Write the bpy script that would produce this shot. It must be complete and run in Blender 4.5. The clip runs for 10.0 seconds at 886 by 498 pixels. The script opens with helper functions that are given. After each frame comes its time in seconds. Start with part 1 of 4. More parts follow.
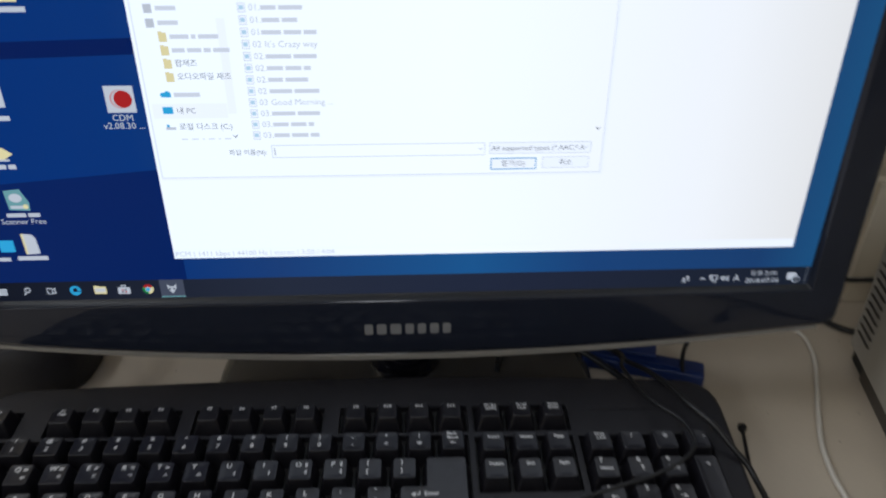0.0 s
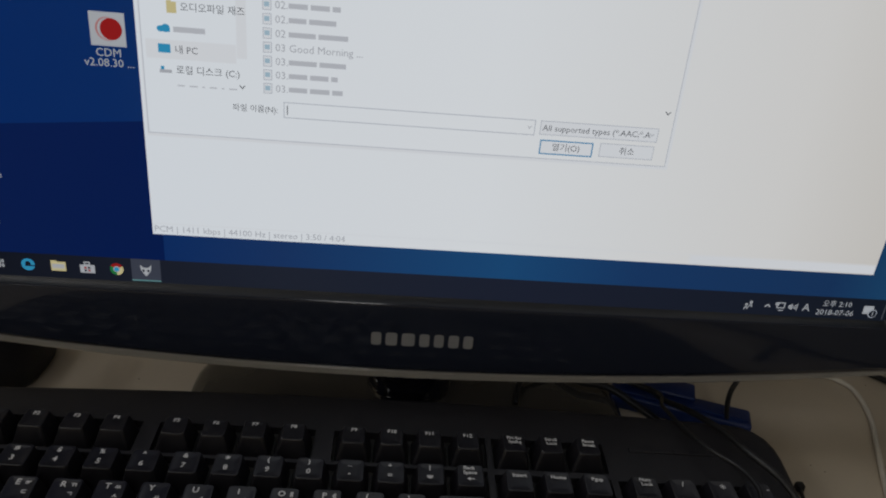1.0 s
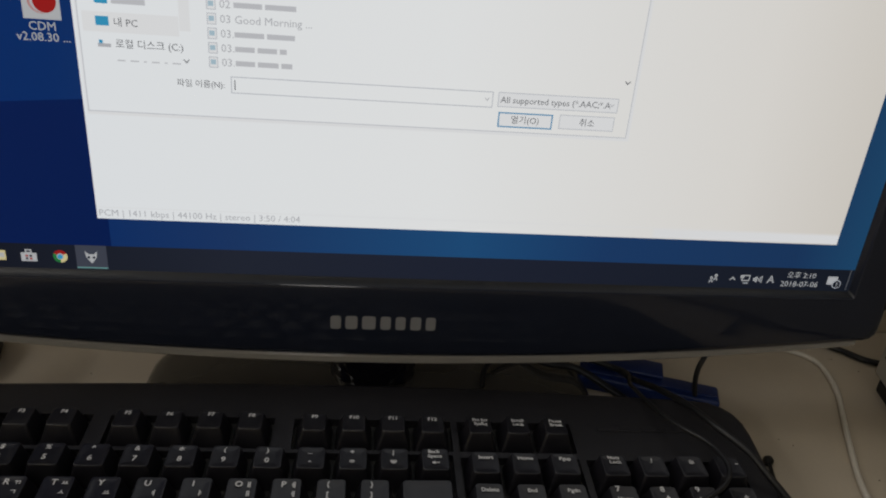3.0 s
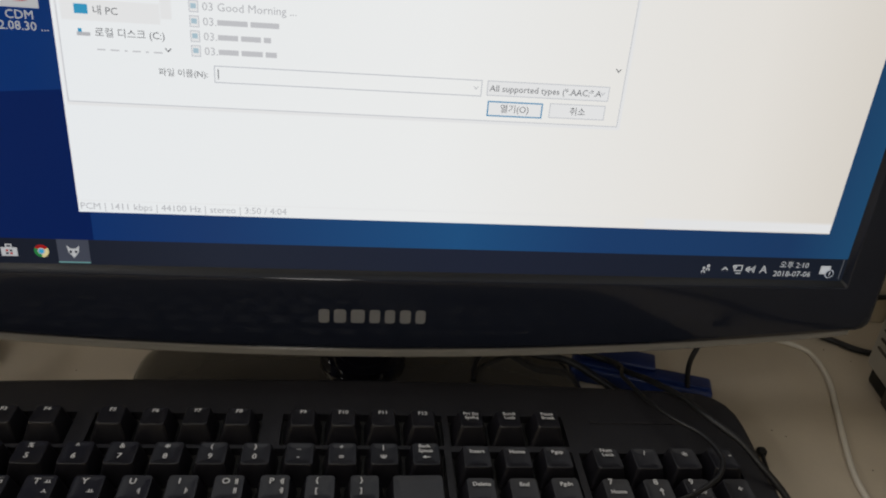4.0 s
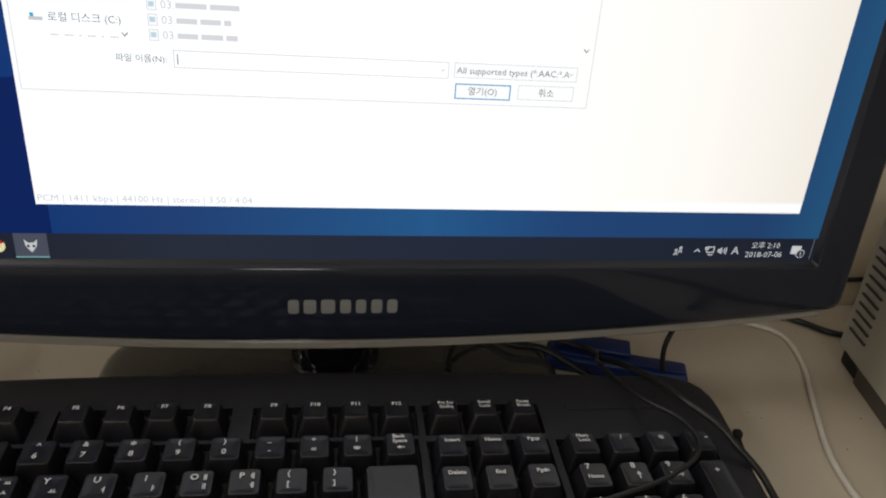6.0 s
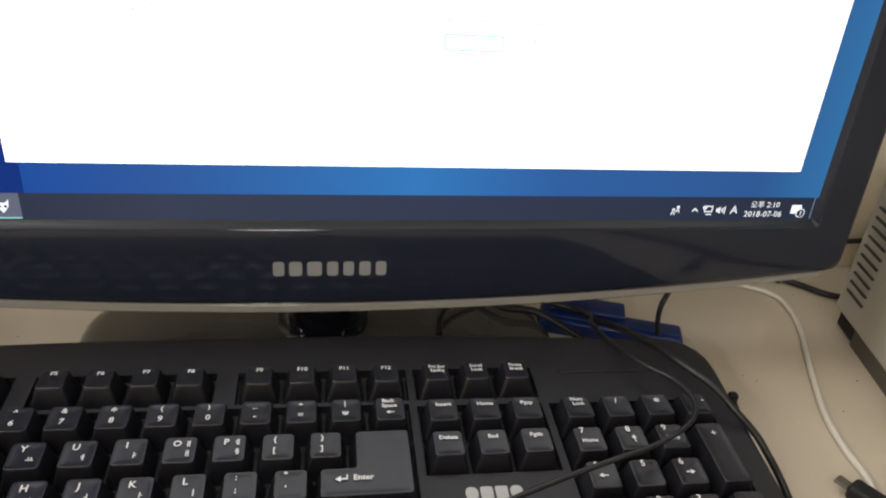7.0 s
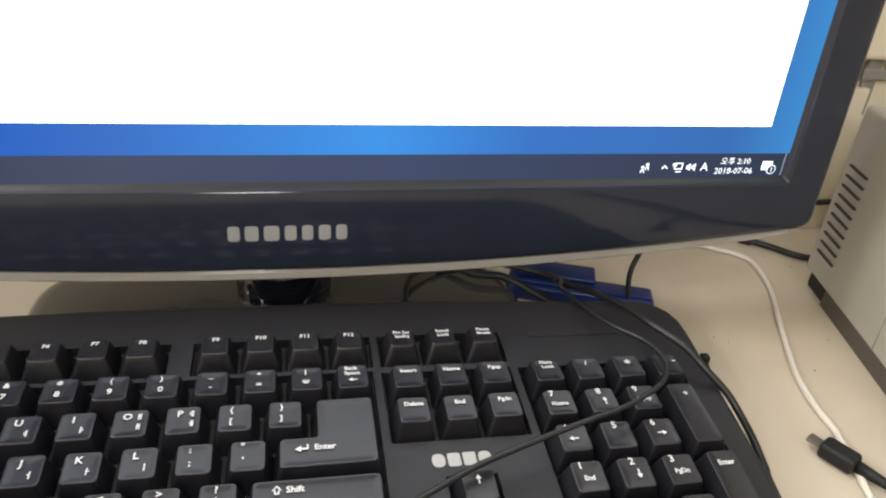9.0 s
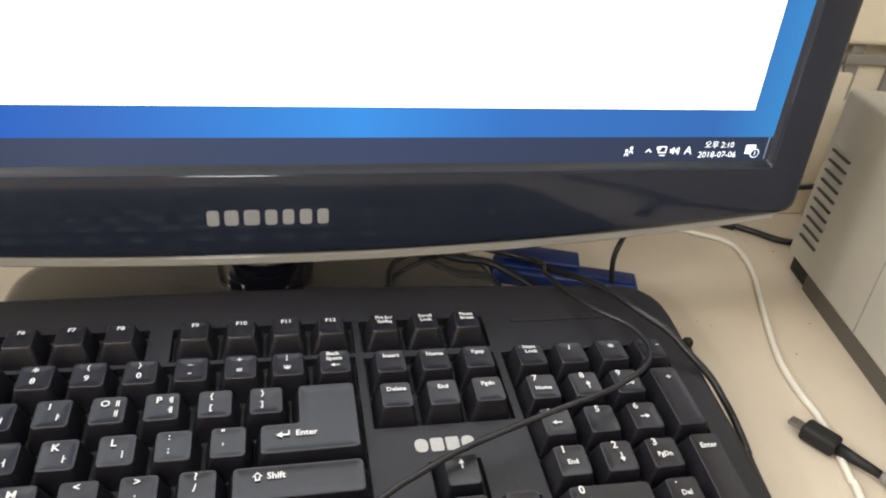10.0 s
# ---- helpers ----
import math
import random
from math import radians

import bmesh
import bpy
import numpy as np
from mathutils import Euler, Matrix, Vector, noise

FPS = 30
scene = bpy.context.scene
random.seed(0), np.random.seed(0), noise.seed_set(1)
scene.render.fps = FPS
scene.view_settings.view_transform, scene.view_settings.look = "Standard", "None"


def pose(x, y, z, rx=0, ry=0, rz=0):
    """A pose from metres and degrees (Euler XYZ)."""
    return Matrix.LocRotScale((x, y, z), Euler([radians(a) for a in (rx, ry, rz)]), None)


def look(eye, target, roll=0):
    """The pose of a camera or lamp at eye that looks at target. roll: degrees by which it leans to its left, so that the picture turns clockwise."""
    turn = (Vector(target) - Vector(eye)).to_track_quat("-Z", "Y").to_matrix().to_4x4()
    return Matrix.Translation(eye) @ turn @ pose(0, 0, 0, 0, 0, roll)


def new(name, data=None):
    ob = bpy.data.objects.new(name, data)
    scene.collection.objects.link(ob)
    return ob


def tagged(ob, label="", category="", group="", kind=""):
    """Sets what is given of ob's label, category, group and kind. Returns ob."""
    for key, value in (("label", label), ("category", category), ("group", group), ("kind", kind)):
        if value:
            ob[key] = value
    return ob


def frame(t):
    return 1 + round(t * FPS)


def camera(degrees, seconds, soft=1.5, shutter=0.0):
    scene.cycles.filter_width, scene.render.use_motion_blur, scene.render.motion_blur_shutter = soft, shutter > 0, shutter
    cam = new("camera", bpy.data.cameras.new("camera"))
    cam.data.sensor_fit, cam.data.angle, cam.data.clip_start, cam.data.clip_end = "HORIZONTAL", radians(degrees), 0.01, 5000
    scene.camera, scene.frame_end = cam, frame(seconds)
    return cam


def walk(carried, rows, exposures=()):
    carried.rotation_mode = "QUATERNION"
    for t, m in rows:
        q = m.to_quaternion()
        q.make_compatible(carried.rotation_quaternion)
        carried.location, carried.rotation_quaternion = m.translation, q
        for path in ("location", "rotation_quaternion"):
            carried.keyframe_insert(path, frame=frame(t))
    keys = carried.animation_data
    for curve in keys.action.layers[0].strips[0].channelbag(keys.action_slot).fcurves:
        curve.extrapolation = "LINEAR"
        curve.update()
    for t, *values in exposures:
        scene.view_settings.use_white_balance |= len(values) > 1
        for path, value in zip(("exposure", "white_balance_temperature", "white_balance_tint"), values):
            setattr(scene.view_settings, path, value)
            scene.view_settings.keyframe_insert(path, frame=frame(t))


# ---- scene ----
cam = camera(61.46, 10.0, soft=2.0, shutter=0.5)
PATH = [
    (0, (0.2553, -0.3143, 1.0973), (0.3280, 1.3246, 0.1388), 0.88),
    (0.3, (0.2396, -0.2949, 1.0570), (0.3434, 1.4064, 0.2176), 3.08),
    (0.5, (0.2388, -0.2825, 1.0468), (0.3426, 1.4192, 0.2082), 3.69),
    (1, (0.2314, -0.2709, 1.0345), (0.3641, 1.4378, 0.2144), 5.89),
    (1.5, (0.2328, -0.2677, 1.0287), (0.3637, 1.4421, 0.2105), 5.84),
    (2, (0.2343, -0.2661, 1.0257), (0.3722, 1.4384, 0.1977), 5.52),
    (2.5, (0.2369, -0.2665, 1.0241), (0.4138, 1.4387, 0.2049), 5.50),
    (4, (0.2405, -0.2617, 1.0195), (0.4659, 1.4309, 0.1863), 5.50),
    (4.5, (0.2416, -0.2600, 1.0174), (0.4849, 1.4346, 0.1933), 5.47),
    (5, (0.2419, -0.2600, 1.0163), (0.4963, 1.4347, 0.1957), 5.36),
    (5.5, (0.2428, -0.2619, 1.0138), (0.5141, 1.4355, 0.2044), 5.16),
    (7, (0.2467, -0.2511, 1.0031), (0.5529, 1.3943, 0.1036), 5.38),
    (7.5, (0.2483, -0.2469, 0.9980), (0.5685, 1.3841, 0.0774), 5.41),
    (8, (0.2500, -0.2456, 0.9952), (0.5853, 1.3838, 0.0772), 5.38),
    (8.5, (0.2516, -0.2432, 0.9912), (0.5895, 1.3747, 0.0541), 5.17),
    (9, (0.2536, -0.2445, 0.9905), (0.6247, 1.3637, 0.0493), 5.57),
    (9.5, (0.2560, -0.2437, 0.9882), (0.6579, 1.3462, 0.0287), 6.08),
    (10, (0.2554, -0.2430, 0.9878), (0.6618, 1.3423, 0.0226), 6.14),
]
EXPOSURES = [(0.0, -1.90, 5750, 10), (0.5, -2.46, 6100, 10), (1.0, -2.60, 6250, 10), (2.5, -2.53, 6450, 10), (4.0, -2.20, 6550, 10), (4.5, -2.30, 6550, 10), (5.0, -2.25, 6550, 10), (5.5, -2.18, 6550, 10), (7.0, -0.80, 6500, 10), (7.5, -0.58, 6500, 10), (8.0, -0.28, 6450, 10), (10.0, -0.08, 6350, 10)]
walk(cam, [(t, look(eye, target, roll)) for t, eye, target, roll in PATH], EXPOSURES)

# ---- light, exposure ----
world = bpy.data.worlds.new("world")
scene.world = world
world.use_nodes = True
world.node_tree.nodes["Background"].inputs[0].default_value = (0.9, 0.95, 1.0, 1)
world.node_tree.nodes["Background"].inputs[1].default_value = 0.05

DESK = 0.75          # height of the desk top
U = 0.01905          # key pitch


def area_lamp(name, m, sx, sy, watts, color):
    data = bpy.data.lights.new(name, "AREA")
    data.shape, data.size, data.size_y, data.energy, data.color = "RECTANGLE", sx, sy, watts, color
    ob = new(name, data)
    ob.matrix_world = m
    return ob


# Assumed fixtures out of view; left and far ones added to brighten the desk.
LAMPS = [(-0.75, 0.10, 20), (1.25, 0.10, 1), (-2.5, 0.10, 74), (-1.9, -1.9, 36), (0.1, -1.9, 18), (2.1, -1.9, 2), (-1.9, -3.4, 74), (0.1, -3.4, 34), (2.1, -3.4, 2)]
for lx, ly, watts in LAMPS:
    area_lamp("assumed_ceiling_lamp", pose(lx, ly, 2.56, 0, 0, 0), 0.28, 1.15, watts, (1.0, 0.965, 0.92))


# ---- materials ----
def mat(name, color, rough=0.5, metal=0.0, var=0.15, scale=40.0, bump=0.0, bump_scale=400.0, coat=0.0, spec=0.5, blotch=0.0, blotch_scale=6.0, per_object=0.0, dust=0.0):
    m = bpy.data.materials.new(name)
    m.use_nodes = True
    nt = m.node_tree
    b = nt.nodes["Principled BSDF"]
    b.inputs["Roughness"].default_value = rough
    b.inputs["Metallic"].default_value = metal
    b.inputs["Coat Weight"].default_value = coat
    b.inputs["Coat Roughness"].default_value = 0.05
    b.inputs["Specular IOR Level"].default_value = spec
    tc = nt.nodes.new("ShaderNodeTexCoord")
    n1 = nt.nodes.new("ShaderNodeTexNoise")
    n1.inputs["Scale"].default_value, n1.inputs["Detail"].default_value = scale, 5
    nt.links.new(tc.outputs["Object"], n1.inputs["Vector"])
    n2 = nt.nodes.new("ShaderNodeTexNoise")
    n2.inputs["Scale"].default_value, n2.inputs["Detail"].default_value = blotch_scale, 3
    nt.links.new(tc.outputs["Object"], n2.inputs["Vector"])
    r1 = nt.nodes.new("ShaderNodeMapRange")
    r1.inputs[3].default_value, r1.inputs[4].default_value = 1 - var, 1 + var
    nt.links.new(n1.outputs[0], r1.inputs[0])
    r2 = nt.nodes.new("ShaderNodeMapRange")
    r2.inputs[1].default_value, r2.inputs[2].default_value = 0.3, 0.7
    r2.inputs[3].default_value, r2.inputs[4].default_value = 1 - blotch, 1 + blotch * 0.5
    nt.links.new(n2.outputs[0], r2.inputs[0])
    mul = nt.nodes.new("ShaderNodeMath")
    mul.operation = "MULTIPLY"
    nt.links.new(r1.outputs[0], mul.inputs[0])
    nt.links.new(r2.outputs[0], mul.inputs[1])
    last = mul
    if dust:
        nd = nt.nodes.new("ShaderNodeTexNoise")
        nd.inputs["Scale"].default_value, nd.inputs["Detail"].default_value = 1100, 2
        nt.links.new(tc.outputs["Object"], nd.inputs["Vector"])
        rd = nt.nodes.new("ShaderNodeMapRange")
        rd.inputs[1].default_value, rd.inputs[2].default_value = 0.66, 0.74
        rd.inputs[3].default_value, rd.inputs[4].default_value = 1.0, 1.0 + dust
        nt.links.new(nd.outputs[0], rd.inputs[0])
        md = nt.nodes.new("ShaderNodeMath")
        md.operation = "MULTIPLY"
        nt.links.new(mul.outputs[0], md.inputs[0])
        nt.links.new(rd.outputs[0], md.inputs[1])
        mul = last = md
    if per_object:
        oi = nt.nodes.new("ShaderNodeObjectInfo")
        r3 = nt.nodes.new("ShaderNodeMapRange")
        r3.inputs[3].default_value, r3.inputs[4].default_value = 1 - per_object, 1 + per_object
        nt.links.new(oi.outputs["Random"], r3.inputs[0])
        last = nt.nodes.new("ShaderNodeMath")
        last.operation = "MULTIPLY"
        nt.links.new(mul.outputs[0], last.inputs[0])
        nt.links.new(r3.outputs[0], last.inputs[1])
    sc = nt.nodes.new("ShaderNodeVectorMath")
    sc.operation = "SCALE"
    sc.inputs[0].default_value = color
    nt.links.new(last.outputs[0], sc.inputs["Scale"])
    nt.links.new(sc.outputs[0], b.inputs["Base Color"])
    rr = nt.nodes.new("ShaderNodeMapRange")
    rr.inputs[3].default_value, rr.inputs[4].default_value = rough * 0.8, min(1, rough * 1.2)
    nt.links.new(n1.outputs[0], rr.inputs[0])
    nt.links.new(rr.outputs[0], b.inputs["Roughness"])
    if bump:
        nb = nt.nodes.new("ShaderNodeTexNoise")
        nb.inputs["Scale"].default_value, nb.inputs["Detail"].default_value = bump_scale, 3
        nt.links.new(tc.outputs["Object"], nb.inputs["Vector"])
        bp = nt.nodes.new("ShaderNodeBump")
        bp.inputs["Strength"].default_value, bp.inputs["Distance"].default_value = bump, 0.0004
        nt.links.new(nb.outputs[0], bp.inputs["Height"])
        nt.links.new(bp.outputs[0], b.inputs["Normal"])
    return m


def glow(name, color, strength=1.0):
    m = bpy.data.materials.new(name)
    m.use_nodes = True
    b = m.node_tree.nodes["Principled BSDF"]
    b.inputs["Base Color"].default_value = (0.003, 0.003, 0.004, 1)
    b.inputs["Roughness"].default_value = 0.45
    b.inputs["Specular IOR Level"].default_value = 0.06
    b.inputs["Emission Color"].default_value = (*color, 1)
    b.inputs["Emission Strength"].default_value = strength
    return m


M_DESK = mat("beige_laminate", (0.54, 0.470, 0.368), 0.5, var=0.04, scale=300, bump=0.05, bump_scale=900, blotch=0.12, blotch_scale=9)
M_WALL = mat("cream_panel", (0.72, 0.65, 0.51), 0.65, var=0.05, scale=60, bump=0.1, blotch=0.06)
M_CEIL = mat("white_ceiling", (0.82, 0.81, 0.78), 0.9, var=0.05, scale=30)
M_FLOOR = mat("grey_floor", (0.36, 0.34, 0.31), 0.5, var=0.2, scale=20)
M_KEY = mat("black_key_plastic", (0.0105, 0.0100, 0.0130), 0.33, spec=0.45, var=0.15, scale=300, bump=0.12, bump_scale=2500, per_object=0.12, blotch=0.25, blotch_scale=120, dust=1.2)
M_CASE = mat("black_case_plastic", (0.0125, 0.0120, 0.0150), 0.5, spec=0.4, var=0.2, scale=500, bump=0.35, bump_scale=2600, blotch=0.2, blotch_scale=25, dust=2.2)
M_WELL = mat("black_well_plastic", (0.010, 0.010, 0.010), 0.7, var=0.2, scale=200)
M_PRINT = mat("white_print", (0.62, 0.62, 0.62), 0.6, var=0.12, scale=900)
M_MARK = mat("grey_white_print", (0.36, 0.36, 0.35), 0.6, var=0.2, scale=900)
M_GLOSS = mat("piano_black_plastic", (0.016, 0.020, 0.034), 0.08, var=0.1, scale=40, spec=0.38)
M_SILVER = mat("silver_print", (0.42, 0.43, 0.45), 0.35, metal=0.6, var=0.08, scale=500)
M_BOX = mat("grey_painted_steel", (0.38, 0.36, 0.315), 0.5, metal=0.0, var=0.06, scale=500, bump=0.25, bump_scale=1800, blotch=0.06, blotch_scale=14)
M_SLOT = mat("dark_slot", (0.015, 0.014, 0.013), 0.8)
M_RUBBER = mat("black_rubber", (0.010, 0.010, 0.010), 0.55, spec=0.3, var=0.2, scale=200)
M_CABLE = mat("black_cable_pvc", (0.012, 0.012, 0.013), 0.36, spec=0.4, var=0.15, scale=150)
M_WCABLE = mat("white_cable_pvc", (0.66, 0.62, 0.54), 0.45, var=0.06, scale=150, blotch=0.1, blotch_scale=40)
M_BLUE = mat("blue_plastic", (0.007, 0.024, 0.12), 0.35, var=0.15, scale=60, blotch=0.25, blotch_scale=40)
M_METAL = mat("nickel_plug", (0.30, 0.29, 0.28), 0.3, metal=1.0, var=0.1, scale=300)
M_GREY = mat("grey_bracket", (0.30, 0.29, 0.27), 0.45, metal=0.3, var=0.1, scale=80)
M_SLEEVE = mat("clear_sleeve", (0.20, 0.19, 0.175), 0.25, var=0.2, scale=90)
M_LAMP = glow("lamp_diffuser", (1.0, 0.95, 0.88), 4.0)

M_ACRYL = bpy.data.materials.new("clear_acrylic")
M_ACRYL.use_nodes = True
_b = M_ACRYL.node_tree.nodes["Principled BSDF"]
_b.inputs["Base Color"].default_value = (0.76, 0.73, 0.67, 1)
_b.inputs["Roughness"].default_value = 0.08
_b.inputs["Transmission Weight"].default_value = 0.68
_b.inputs["IOR"].default_value = 1.49


M_NECK = mat("black_gloss_neck", (0.006, 0.006, 0.009), 0.05, var=0.1, scale=40, coat=0.5)
M_LIP = mat("satin_lip", (0.020, 0.023, 0.029), 0.36, var=0.1, scale=200)
# Shade inside the vent slots, put into the colour; base_rail shares it.
M_SLIT = mat("vent_shadow", (0.085, 0.074, 0.060), 0.8)
M_CRUMB = mat("brown_crumb", (0.10, 0.075, 0.05), 0.8)
M_FOOT = mat("smoked_gloss_plastic", (0.060, 0.055, 0.048), 0.05, var=0.1, scale=40, coat=1.0)


# ---- mesh tools ----
def finish(name, bm, material, smooth=False, parent=None, label="", m=None):
    me = bpy.data.meshes.new(name)
    bmesh.ops.recalc_face_normals(bm, faces=bm.faces[:])
    if smooth:
        for f in bm.faces:
            f.smooth = True
    bm.to_mesh(me)
    bm.free()
    me.materials.append(material)
    return link(name, me, parent, label, m)


def link(name, me, parent=None, label="", m=None):
    ob = new(name, me)
    if parent is not None:
        ob.parent = parent
    if m is not None:
        ob.matrix_basis = m
    if label:
        tagged(ob, label)
    return ob


def part(name, bm, material, parent, label="", m=None, smooth=False):
    return finish(name, bm, material, smooth, parent, label, m)


def thing(name, label, category, m=None, group="", kind=""):
    ob = new(name)
    ob.empty_display_size = 0.02
    if m is not None:
        ob.matrix_basis = m
    return tagged(ob, label, category, group, kind)


def box_bm(x0, x1, y0, y1, z0, z1, bevel=0.0, seg=2):
    bm = bmesh.new()
    bmesh.ops.create_cube(bm, size=1, matrix=Matrix.LocRotScale(((x0 + x1) / 2, (y0 + y1) / 2, (z0 + z1) / 2), None, (x1 - x0, y1 - y0, z1 - z0)))
    if bevel:
        bmesh.ops.bevel(bm, geom=bm.edges[:], offset=bevel, segments=seg, profile=0.5, affect="EDGES")
    return bm


def loft(rings, bm=None, cap=True, bottom=False):
    """Rings of equally many points, joined in order."""
    bm = bm or bmesh.new()
    vs = [[bm.verts.new(p) for p in r] for r in rings]
    n = len(rings[0])
    for a, b in zip(vs, vs[1:]):
        for i in range(n):
            bm.faces.new((a[i], a[(i + 1) % n], b[(i + 1) % n], b[i]))
    if cap:
        bm.faces.new(vs[-1])
    if bottom:
        bm.faces.new(vs[0][::-1])
    return bm


def inset_outline(poly, left, right, front, back, radius, steps=3):
    """A rectilinear outline (counter-clockwise), moved in on each side and rounded at its corners."""
    n, out, moved = len(poly), [], []
    for i in range(n):
        p, a, c = poly[i], poly[i - 1], poly[(i + 1) % n]
        q = [p[0], p[1]]
        for s, e in ((a, p), (p, c)):
            dx, dy = e[0] - s[0], e[1] - s[1]
            if abs(dx) > abs(dy):
                q[1] += front if dx > 0 else -back
            else:
                q[0] += -right if dy > 0 else left
        moved.append(Vector(q))
    for i in range(n):
        p, a, c = moved[i], moved[i - 1], moved[(i + 1) % n]
        s, e = p + (a - p).normalized() * radius, p + (c - p).normalized() * radius
        for k in range(steps + 1):
            t = k / steps
            out.append((1 - t) ** 2 * s + 2 * t * (1 - t) * p + t * t * e)
    return out


def tube_bm(points, radius, sides=10, taper=None):
    """A round cable through the points, smoothed by Catmull-Rom."""
    pts = [Vector(p) for p in points]
    path = []
    for i in range(len(pts) - 1):
        p0, p1, p2, p3 = pts[max(i - 1, 0)], pts[i], pts[i + 1], pts[min(i + 2, len(pts) - 1)]
        for k in range(8):
            t = k / 8
            path.append(0.5 * (2 * p1 + (p2 - p0) * t + (2 * p0 - 5 * p1 + 4 * p2 - p3) * t * t + (3 * p1 - p0 - 3 * p2 + p3) * t ** 3))
    path.append(pts[-1])
    rings, up = [], Vector((0, 0, 1))
    for i, p in enumerate(path):
        d = (path[min(i + 1, len(path) - 1)] - path[max(i - 1, 0)]).normalized()
        side = d.cross(up)
        side = side.normalized() if side.length > 1e-4 else Vector((1, 0, 0))
        nor = side.cross(d)
        rings.append([p + radius * (math.cos(a) * side + math.sin(a) * nor) for a in (2 * math.pi * k / sides for k in range(sides))])
    return loft(rings, bottom=True)


_text = {}


def text_mesh(body, size, material, align="CENTER", bold=0.0, shear=0.0):
    key = (body, size, material.name, align, bold, shear)
    if key not in _text:
        cu = bpy.data.curves.new("lettering", "FONT")
        cu.body, cu.size, cu.align_x, cu.align_y = body, size, align, "CENTER"
        cu.resolution_u, cu.offset, cu.shear = 2, bold, shear
        tmp = new("lettering_source", cu)
        me = bpy.data.meshes.new_from_object(tmp)
        bpy.data.objects.remove(tmp)
        bpy.data.curves.remove(cu)
        me.materials.clear()
        me.materials.append(material)
        _text[key] = me
    return _text[key]


def poly_bm(polys, z=0.0):
    bm = bmesh.new()
    for p in polys:
        bm.faces.new([bm.verts.new((x, y, z)) for x, y in p])
    return bm


def rect(x0, x1, y0, y1):
    return [(x0, y0), (x1, y0), (x1, y1), (x0, y1)]


def disc(x, y, rx, ry=None, n=20, a0=0, a1=360):
    ry = ry or rx
    full = a1 - a0 >= 360
    return [(x + rx * math.cos(radians(a0 + (a1 - a0) * k / (n if full else n - 1))), y + ry * math.sin(radians(a0 + (a1 - a0) * k / (n if full else n - 1)))) for k in range(n)]


# ---- the room ----
def wall(name, x0, x1, y0, y1, z0, z1, material, label):
    ob = finish(name, box_bm(x0, x1, y0, y1, z0, z1), material)
    return tagged(ob, label, name.split("_")[0], kind="structure")


wall("floor", -3.0, 3.6, -4.4, 2.4, -0.1, 0.0, M_FLOOR, "grey vinyl office floor under the desk")
wall("ceiling", -3.0, 3.6, -4.4, 2.4, 2.6, 2.7, M_CEIL, "white painted office ceiling")
wall("wall_west", -3.1, -3.0, -4.4, 2.4, 0.0, 2.6, M_WALL, "cream painted office wall")
wall("wall_east", 3.6, 3.7, -4.4, 2.4, 0.0, 2.6, M_WALL, "cream painted office wall")
wall("wall_south", -3.0, 3.6, -4.5, -4.4, 0.0, 2.6, M_WALL, "cream painted office wall")
wall("wall_north", -3.0, 3.6, 2.4, 2.5, 0.0, 2.6, M_WALL, "cream painted office wall behind the desk")

# assumed housings and diffusers round these lamps, none of them in view
for lx, ly, watts in LAMPS:
    lamp = thing("assumed_ceiling_light", "assumed white metal ceiling light with a long frosted diffuser, out of view", "ceiling light", pose(lx, ly, 2.6), group="ceiling lights")
    part("housing", box_bm(-0.17, 0.17, -0.63, 0.63, -0.025, 0.0, 0.004), M_CEIL, lamp)
    part("diffuser", box_bm(-0.14, 0.14, -0.58, 0.58, -0.032, -0.0252, 0.003), M_LAMP, lamp)

# ---- desk and the panel behind it ----
desk = thing("desk", "beige laminate office desk with a plain top", "desk", pose(0, 0, 0))
part("desktop", box_bm(-0.75, 1.05, -0.50, 0.1895, DESK - 0.025, DESK, 0.0015), M_DESK, desk)
for dx in (-0.73, 1.005):
    part("side_panel", box_bm(dx, dx + 0.025, -0.48, 0.15, 0.0, DESK - 0.0252), M_DESK, desk)
part("modesty_panel", box_bm(-0.70, 1.0, 0.12, 0.135, 0.25, DESK - 0.0252), M_DESK, desk)

# ---- monitor ----
PXX, PXZ = 0.0002919, 0.0002914        # size of one dot of the display
SW, SH = 1680 * PXX, 1050 * PXZ
MON = pose(0.0063, 0.0587, 0.8463, -1.14, -0.48, 0.55)
monitor = thing("monitor", "wide glossy black flat monitor, switched on, showing a desktop", "monitor", MON)
CX = SW / 2


def sag(x):
    return ((x - 0.2475) / 0.2635) ** 2


def bezel_bottom(x):
    return -0.0464 + 0.0160 * sag(x)


